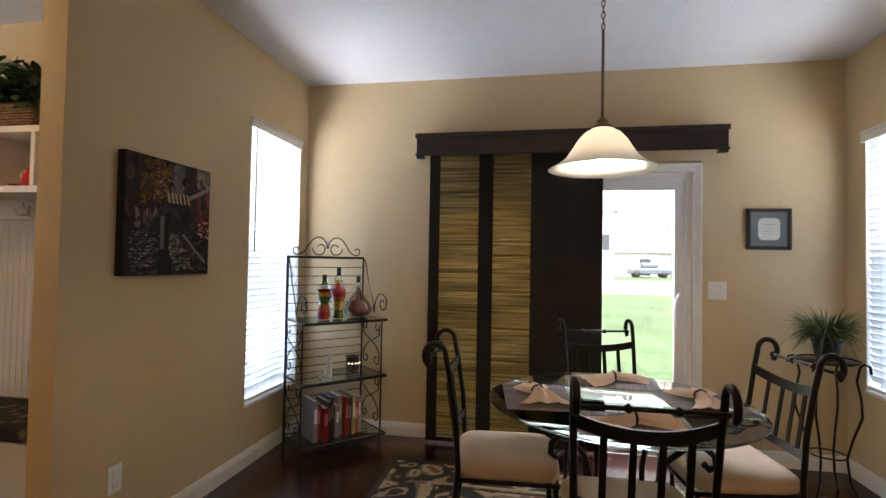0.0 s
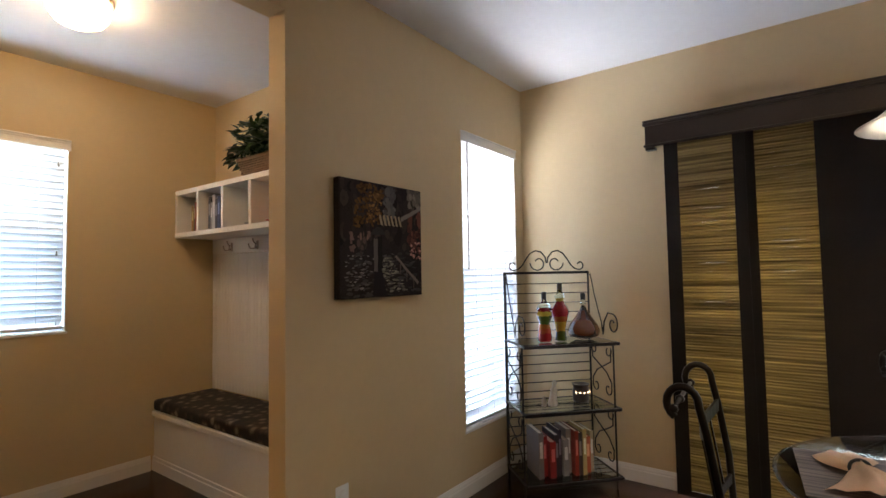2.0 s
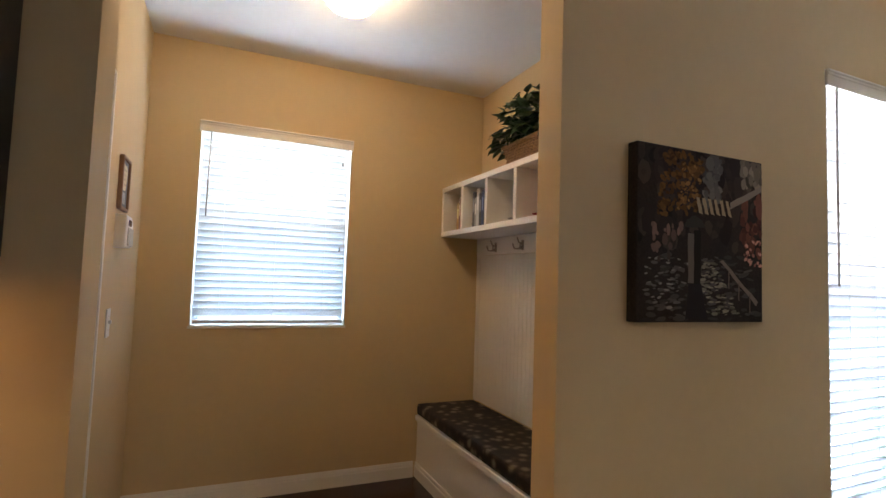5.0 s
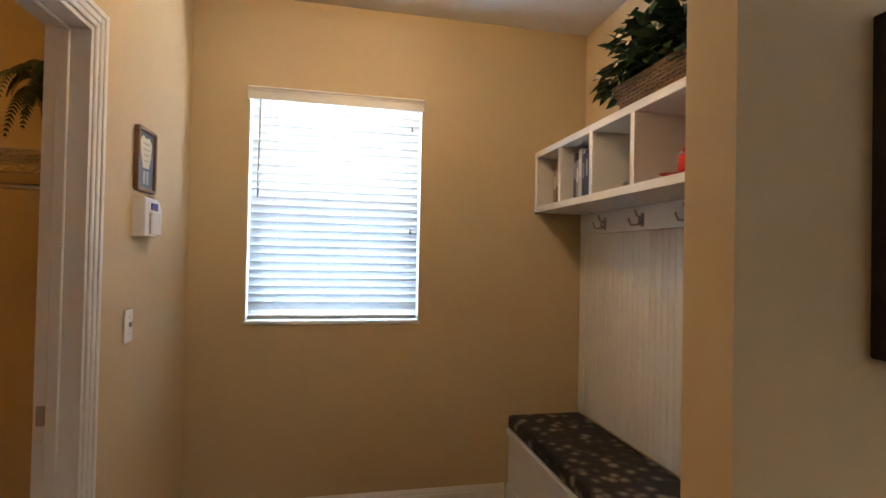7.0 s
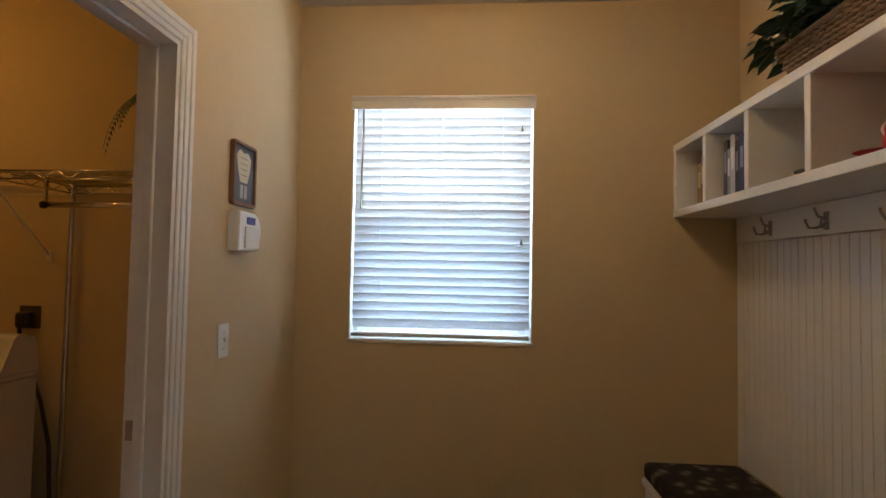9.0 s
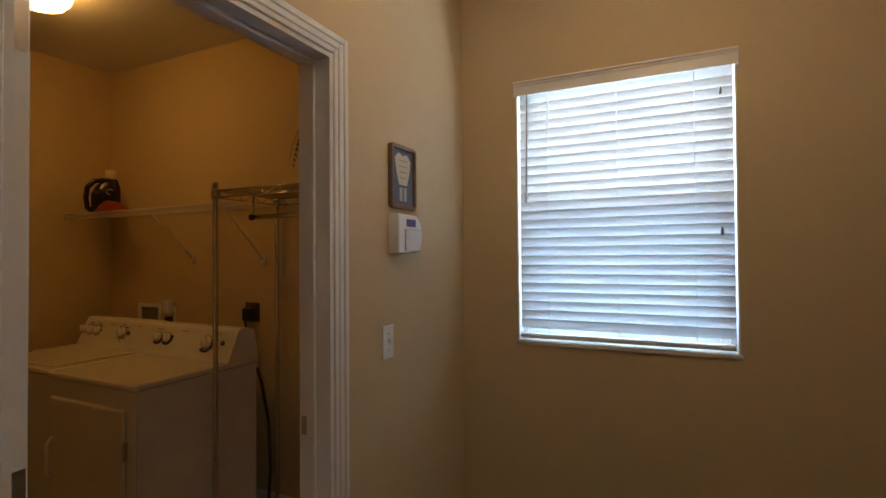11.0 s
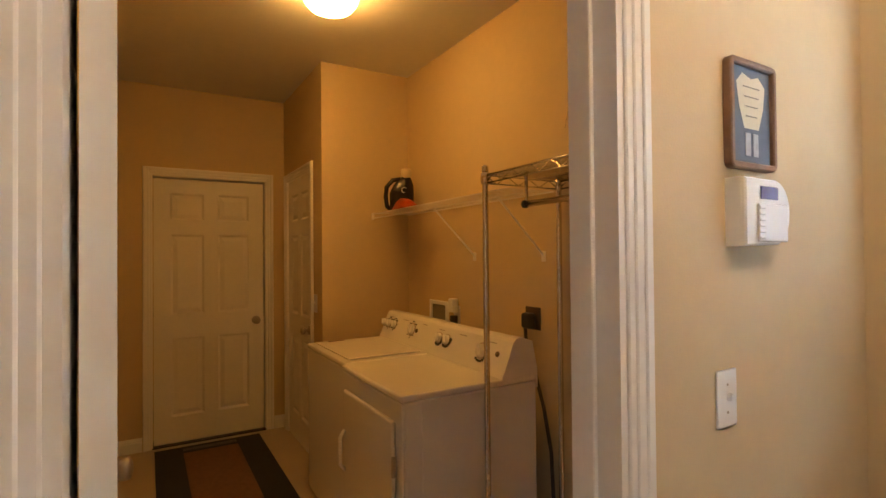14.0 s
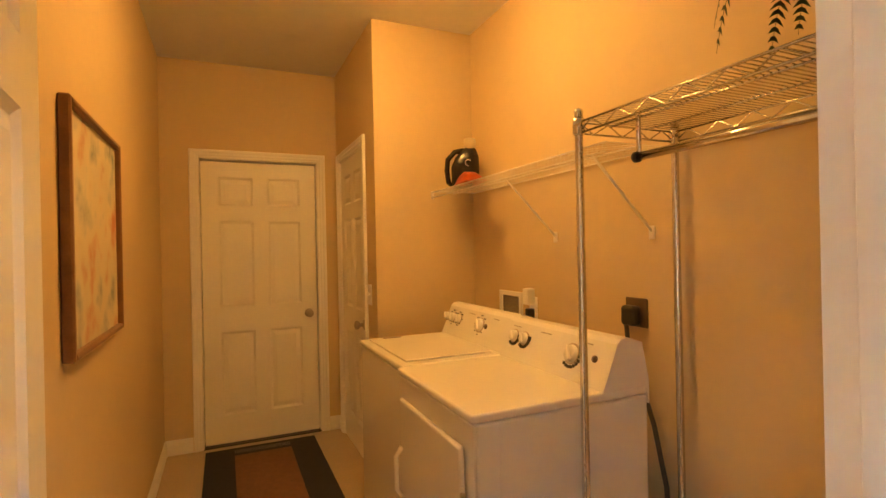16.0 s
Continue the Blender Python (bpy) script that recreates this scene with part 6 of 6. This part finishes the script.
# chrome wire garment rack
gr = thing("wire_garment_rack", 0, 0, 0, 0, "chrome wire shelving rack with a hanging rod", "shelf rack")
gx0, gx1, gy0, gy1, gz = -3.418, -3.009, -0.552, 0.34, 1.765
for x in (gx0, gx1):
    for y in (gy0, gy1):
        prof = [(0.0125, 0.01)] + [q for k in range(60) for q in ((0.0125, 0.05 + k * 0.0285), (0.0127, 0.0512 + k * 0.0285), (0.0125, 0.0524 + k * 0.0285))] + [(0.0125, 1.785)]
        part("post", lathe(prof, 12, at=(x, y, 0)), M_CHROME, gr)
        part("post_cap", lathe([(0.0145, 1.775), (0.0145, 1.800), (0.010, 1.806), (0.0, 1.806)], 14, at=(x, y, 0)), M_CHROME, gr)
        part("collar", lathe([(0.015, gz - 0.04), (0.019, gz - 0.036), (0.018, gz + 0.01), (0.0145, gz + 0.012)], 14, at=(x, y, 0)), M_CHROME, gr)
        part("foot", lathe([(0.018, 0.002), (0.018, 0.018), (0.012, 0.022)], 12, at=(x, y, 0)), M_BLACK, gr)
for (ax, ay), (cx, cy) in (((gx0, gy0), (gx1, gy0)), ((gx1, gy0), (gx1, gy1)), ((gx1, gy1), (gx0, gy1)), ((gx0, gy1), (gx0, gy0))):
    L_ = math.hypot(cx - ax, cy - ay)
    for z in (gz, gz - 0.034):
        part("edge_wire", tube([(ax, ay, z), (cx, cy, z)], 0.0036, 6), M_CHROME, gr)
    n = int(L_ / 0.055)
    zig = [(ax + (cx - ax) * k / n, ay + (cy - ay) * k / n, gz if k % 2 else gz - 0.034) for k in range(n + 1)]
    part("truss_wire", tube(zig, 0.0028, 6), M_CHROME, gr)
wm = mesh_of(tube([(gx0, 0, 0), (gx1, 0, 0)], 0.0017, 5), "deck_wire", M_CHROME)
y = gy0 + 0.02
while y < gy1 - 0.01:
    shared("deck_wire", wm, gr, pose(0, y, gz + 0.003))
    y += 0.0175
for x in (gx0 + 0.13, gx0 + 0.275):
    part("support_wire", tube([(x, gy0, gz - 0.002), (x, gy1, gz - 0.002)], 0.0034, 6), M_CHROME, gr)
part("hanging_rod", tube([(-3.093, gy0 + 0.155, 1.635), (-3.093, gy1 - 0.02, 1.635)], 0.0125, 12), M_CHROME, gr)
for yy in (gy0 + 0.16, gy1 - 0.06):
    hk = bx(-3.099, -3.087, yy - 0.006, yy + 0.006, 1.645, gz - 0.002, 0.002)
    part("rod_hanger", hk, M_CHROME, gr)
rc = lathe([(0.0165, -0.004), (0.0165, 0.010), (0.0, 0.010)], 12)
bmesh.ops.transform(rc, matrix=pose(-3.093, gy0 + 0.155, 1.635, 90), verts=rc.verts)
part("rod_cap", rc, M_BLACK, gr)

# fern on the rack
fn = thing("fern", -3.20, 0.15, gz + 0.006, 0, "dark green artificial fern hanging over the wire rack", "plant")
part("pot", lathe([(0.0, 0), (0.07, 0), (0.095, 0.19), (0.105, 0.205), (0.095, 0.203), (0.0, 0.18)], 22), plain("brown_pot", (0.10, 0.06, 0.035), 0.6, var=0.3), fn)
M_FERN = plain("fern_green", (0.030, 0.060, 0.022), 0.45, var=0.5, scale=25)
rg = random.Random(31)


def fern_frond(a, length, lift, drop):
    """One arching frond: a thin midrib with paired toothed leaflets that shorten towards the tip."""
    fb = bmesh.new()
    d = Vector((math.cos(a), math.sin(a), 0))
    side = d.cross(Vector((0, 0, 1)))
    n, spine = 30, []
    for i in range(n + 1):
        t = i / n
        c = Vector((0, 0, 0.22)) + d * (length * (t * (1.15 - 0.42 * t))) + Vector((0, 0, length * (lift * t - drop * t * t)))
        c.x = max(c.x, -0.235 + 0.02 * t)
        c.z = max(c.z, 0.025 + 0.03 * (1 - t))
        spine.append(c)
    tube(spine, 0.0022, 5, fb, taper=[1 - 0.75 * k / n for k in range(n + 1)])
    for i in range(2, n):
        t = i / n
        along = (spine[i + 1] - spine[i]).normalized()
        w = 0.036 * math.sin(math.pi * min(1.0, 0.12 + 0.88 * t)) ** 0.7 + 0.005
        for sg_ in (-1, 1):
            tip = spine[i] + side * sg_ * w + along * w * 0.35 - Vector((0, 0, w * 0.38))
            base0, base1 = spine[i] - along * 0.0055, spine[i] + along * 0.0055
            mid = (spine[i] + tip) / 2 + Vector((0, 0, 0.003))
            q = [fb.verts.new(p) for p in (base0, mid - along * 0.0052, tip, mid + along * 0.0052, base1)]
            fb.faces.new(q)
    return fb


for k in range(30):
    part("frond", fern_frond(2 * math.pi * (k + rg.uniform(-0.3, 0.3)) / 15, rg.uniform(0.34, 0.44) * (1.0 if k < 15 else 0.72), rg.uniform(1.1, 1.4) + (0.0 if k < 15 else 0.4), rg.uniform(1.5, 1.75)), M_FERN, fn)

# white wire wall shelf
ws = thing("wire_wall_shelf", 0, 0, 0, 0, "white coated wire wall shelf on slanted braces", "shelf")
M_WIRE = plain("white_coated_wire", (0.74, 0.70, 0.62), 0.35, var=0.03)
sx0, sx1, sy0, sy1, sz = -3.446, -3.168, -2.129, -0.61, 1.728
for x, z in ((sx0 + 0.006, sz), (sx1, sz), (sx1 + 0.004, sz - 0.032), (sx0 + 0.14, sz - 0.006)):
    part("long_wire", tube([(x, sy0, z), (x, sy1, z)], 0.0034, 6), M_WIRE, ws)
cw = mesh_of(tube([(sx0, 0, 0), (sx1, 0, 0), (sx1 + 0.004, 0, -0.032)], 0.0012, 5), "cross_wire", M_WIRE)
y = sy0 + 0.005
while y < sy1:
    shared("cross_wire", cw, ws, pose(0, y, sz + 0.003))
    y += 0.0254
for yy in (-1.27, -0.683):
    part("brace", tube([(sx1, yy, sz - 0.03), (sx0 + 0.004, yy - 0.0, 1.43)], 0.0055, 8), M_WIRE, ws)
    part("brace_foot", bx(sx0, sx0 + 0.008, yy - 0.014, yy + 0.014, 1.40, 1.45, 0.003), M_WIRE, ws)
part("end_bracket", bx(sx1 - 0.008, sx1 + 0.010, sy0 - 0.004, sy0 + 0.012, sz - 0.042, sz + 0.008, 0.004), M_WIRE, ws)

# detergent jug and orange packet
dj = thing("detergent_jug", -3.285, -1.905, sz + 0.005, 154, "black plastic laundry detergent jug with a pale cap", "jug")
M_JUG = plain("black_jug", (0.012, 0.011, 0.014), 0.25, var=0.2)
jb = bmesh.new()
prev = None
for z, w, d, off in ((0, 0.068, 0.048, 0), (0.01, 0.074, 0.052, 0), (0.11, 0.074, 0.052, 0), (0.16, 0.062, 0.046, 0.010), (0.195, 0.038, 0.034, 0.022), (0.212, 0.024, 0.024, 0.026)):
    ring = [jb.verts.new((off + w * math.copysign(abs(math.cos(a)) ** 0.6, math.cos(a)), d * math.copysign(abs(math.sin(a)) ** 0.6, math.sin(a)), z)) for a in [2 * math.pi * k / 24 for k in range(24)]]
    if prev:
        for k in range(24):
            jb.faces.new((prev[k], prev[(k + 1) % 24], ring[(k + 1) % 24], ring[k])).smooth = True
    else:
        jb.faces.new(ring[::-1])
    prev = ring
jb.faces.new(prev)
part("body", jb, M_JUG, dj)
part("handle", tube([(-0.005, 0, 0.198), (-0.055, 0, 0.190), (-0.092, 0, 0.150), (-0.098, 0, 0.09), (-0.090, 0, 0.03), (-0.066, 0, 0.012)], 0.014, 10), M_JUG, dj)
part("cap", lathe([(0.031, 0.203), (0.031, 0.254), (0.026, 0.259), (0.0, 0.259)], 18, at=(0.026, 0, 0)), plain("pale_yellow_cap", (0.68, 0.58, 0.36), 0.4, var=0.05), dj, "pale yellow screw cap")
part("label_mark", tube([(0.016 + 0.016 * math.cos(t), -0.050, 0.125 + 0.016 * math.sin(t)) for t in [radians(40 + 26 * k) for k in range(10)]], 0.003, 6), plain("pale_mark", (0.55, 0.52, 0.48), 0.5), dj, "pale curved mark")
ob_ = bmesh.new()
rg = random.Random(41)
rows = []
for i in range(9):
    row = []
    for j in range(7):
        u, v = -1 + i / 4, -1 + j / 3
        z = 0.062 * (1 - u ** 4) * (1 - v ** 4) * (1 - 0.35 * u) + rg.uniform(-.004, .004)
        row.append(ob_.verts.new((u * 0.115, v * 0.062, max(z, 0) + 0.003)))
    rows.append(row)
for a, b in zip(rows, rows[1:]):
    for j in range(6):
        ob_.faces.new((a[j], a[j + 1], b[j + 1], b[j])).smooth = True
bmesh.ops.solidify(ob_, geom=ob_.faces[:], thickness=0.003)
dj.scale = (1.1, 1.1, 1.1)
op = tagged(part("orange_packet", ob_, plain("orange_plastic", (0.62, 0.10, 0.02), 0.35, var=0.15, scale=20)), "crumpled orange plastic packet on the wire shelf", "packet")
op.matrix_basis = pose(-3.232, -1.745, sz + 0.005, 0, 0, 80)

# wall boxes and plugs behind the machines
vb = thing("washer_outlet_box", XL, -1.688, 1.05, 90, "white recessed washer valve box in the wall", "outlet box")
bm = bmesh.new()
for a, b, c, d in ((-0.115, -0.09, -0.09, 0.09), (0.09, 0.115, -0.09, 0.09), (-0.09, 0.09, -0.09, -0.065), (-0.09, 0.09, 0.065, 0.09)):
    box(bm, a, b, -0.016, -0.0005, c, d, 0.003)
part("frame", bm, M_VINYL, vb)
part("recess", bx(-0.089, 0.089, -0.004, -0.001, -0.064, 0.064), plain("grey_recess", (0.22, 0.20, 0.18), 0.7, var=0.2), vb)
af = thing("air_freshener", XL, -1.475, 1.115, 90, "white plug-in air freshener on a wall outlet", "air freshener")
part("plate", bx(-0.036, 0.036, -0.006, -0.0005, -0.11, 0.01, 0.003), M_VINYL, af)
part("warmer", bx(-0.026, 0.026, -0.055, -0.007, -0.030, 0.055, 0.010, 3), M_VINYL, af)
part("black_plug", bx(-0.018, 0.018, -0.045, -0.007, -0.10, -0.05, 0.006, 2), M_BLACK, af, "black plug")
part("cord", tube([(0, -0.035, -0.10), (0.0, -0.035, -0.16), (0.02, -0.03, -0.30)], 0.005, 6), M_BLACK, af)
do = thing("dryer_outlet", XL, -0.77, 1.12, 90, "brown dryer outlet with a black plug and cord", "outlet")
part("plate", bx(-0.056, 0.056, -0.006, -0.0005, -0.056, 0.056, 0.003), plain("brown_plate", (0.09, 0.06, 0.035), 0.4, var=0.15), do)
part("plug", bx(-0.040, 0.030, -0.052, -0.007, -0.050, 0.028, 0.014, 3), M_BLACK, do, "black dryer plug")
part("cord", tube([(-0.028, -0.03, -0.045), (-0.018, -0.034, -0.12), (0.04, -0.035, -0.24), (0.11, -0.04, -0.40), (0.165, -0.045, -0.60), (0.185, -0.05, -0.85), (0.175, -0.06, -1.10)], 0.009, 8), plain("grey_cord", (0.06, 0.055, 0.05), 0.5), do)
switch_plate(-2.806, -2.279, 1.11, 90, 1, "white light switch on the closet wall")

# framed watercolour
def watercolour():
    m, n, l, b = _mat("watercolour_paper")
    tc, a, c = n.new("ShaderNodeTexCoord"), n.new("ShaderNodeTexNoise"), n.new("ShaderNodeTexNoise")
    a.inputs["Scale"].default_value, a.inputs["Detail"].default_value, c.inputs["Scale"].default_value = 5.5, 5, 9
    r1, r2, mx = n.new("ShaderNodeValToRGB"), n.new("ShaderNodeValToRGB"), n.new("ShaderNodeMix")
    e = r1.color_ramp.elements
    e[0].position, e[0].color, e[1].position, e[1].color = 0.30, (0.10, 0.16, 0.22, 1), 0.70, (0.55, 0.20, 0.12, 1)
    for p, q in ((0.40, (0.48, 0.48, 0.42, 1)), (0.47, (0.66, 0.60, 0.46, 1)), (0.55, (0.66, 0.58, 0.42, 1)), (0.62, (0.60, 0.38, 0.26, 1))):
        k = e.new(p); k.color = q
    r2.color_ramp.elements[0].color, r2.color_ramp.elements[1].color = (0.85, 0.85, 0.82, 1), (1, 1, 1, 1)
    mx.data_type, mx.blend_type = "RGBA", "MULTIPLY"; mx.inputs[0].default_value = 1
    l.new(tc.outputs["Object"], a.inputs["Vector"]); l.new(tc.outputs["Object"], c.inputs["Vector"])
    l.new(a.outputs["Fac"], r1.inputs[0]); l.new(c.outputs["Fac"], r2.inputs[0]); l.new(r1.outputs[0], mx.inputs[6]); l.new(r2.outputs[0], mx.inputs[7])
    l.new(mx.outputs[2], b.inputs["Base Color"])
    b.inputs["Roughness"].default_value = 0.5
    return m


ar = thing("framed_watercolour", XE, -1.247, 1.455, -90, "abstract pale watercolour in a brown wooden frame", "painting")
fw = bmesh.new()
AW, AH = 0.352, 0.357
for a, b, c, d in ((-AW, -AW + 0.021, -AH, AH), (AW - 0.021, AW, -AH, AH), (-AW + 0.021, AW - 0.021, -AH, -AH + 0.021), (-AW + 0.021, AW - 0.021, AH - 0.021, AH)):
    box(fw, a, b, -0.032, -0.001, c, d, 0.005)
part("frame", fw, plain("walnut_frame", (0.20, 0.095, 0.045), 0.4, var=0.3, scale=25), ar)
part("paper", bx(-AW + 0.020, AW - 0.020, -0.014, -0.004, -AH + 0.020, AH - 0.020), watercolour(), ar)

# floor mat
fm = thing("floor_mat", -2.215, -2.47, 0.002, 0, "black-edged brown runner mat by the garage door", "mat")
part("border", bx(-0.367, 0.367, -0.65, 0.65, 0, 0.008, 0.003), plain("black_mat", (0.020, 0.020, 0.024), 0.9, var=0.3, scale=30, bump=0.4, bscale=300), fm)
part("centre", bx(-0.185, 0.185, -0.50, 0.50, 0.001, 0.011, 0.003), plain("brown_mat", (0.16, 0.075, 0.035), 0.9, var=0.3, scale=40, bump=0.4, bscale=300), fm, "brown centre panel")
rb = bmesh.new()
for k in range(30):
    x = -0.185 + 0.37 * (k + 0.5) / 30
    box(rb, x - 0.004, x + 0.004, -0.60, -0.54, 0.0075, 0.0105)
part("ribs", rb, M_BLACK, fm)
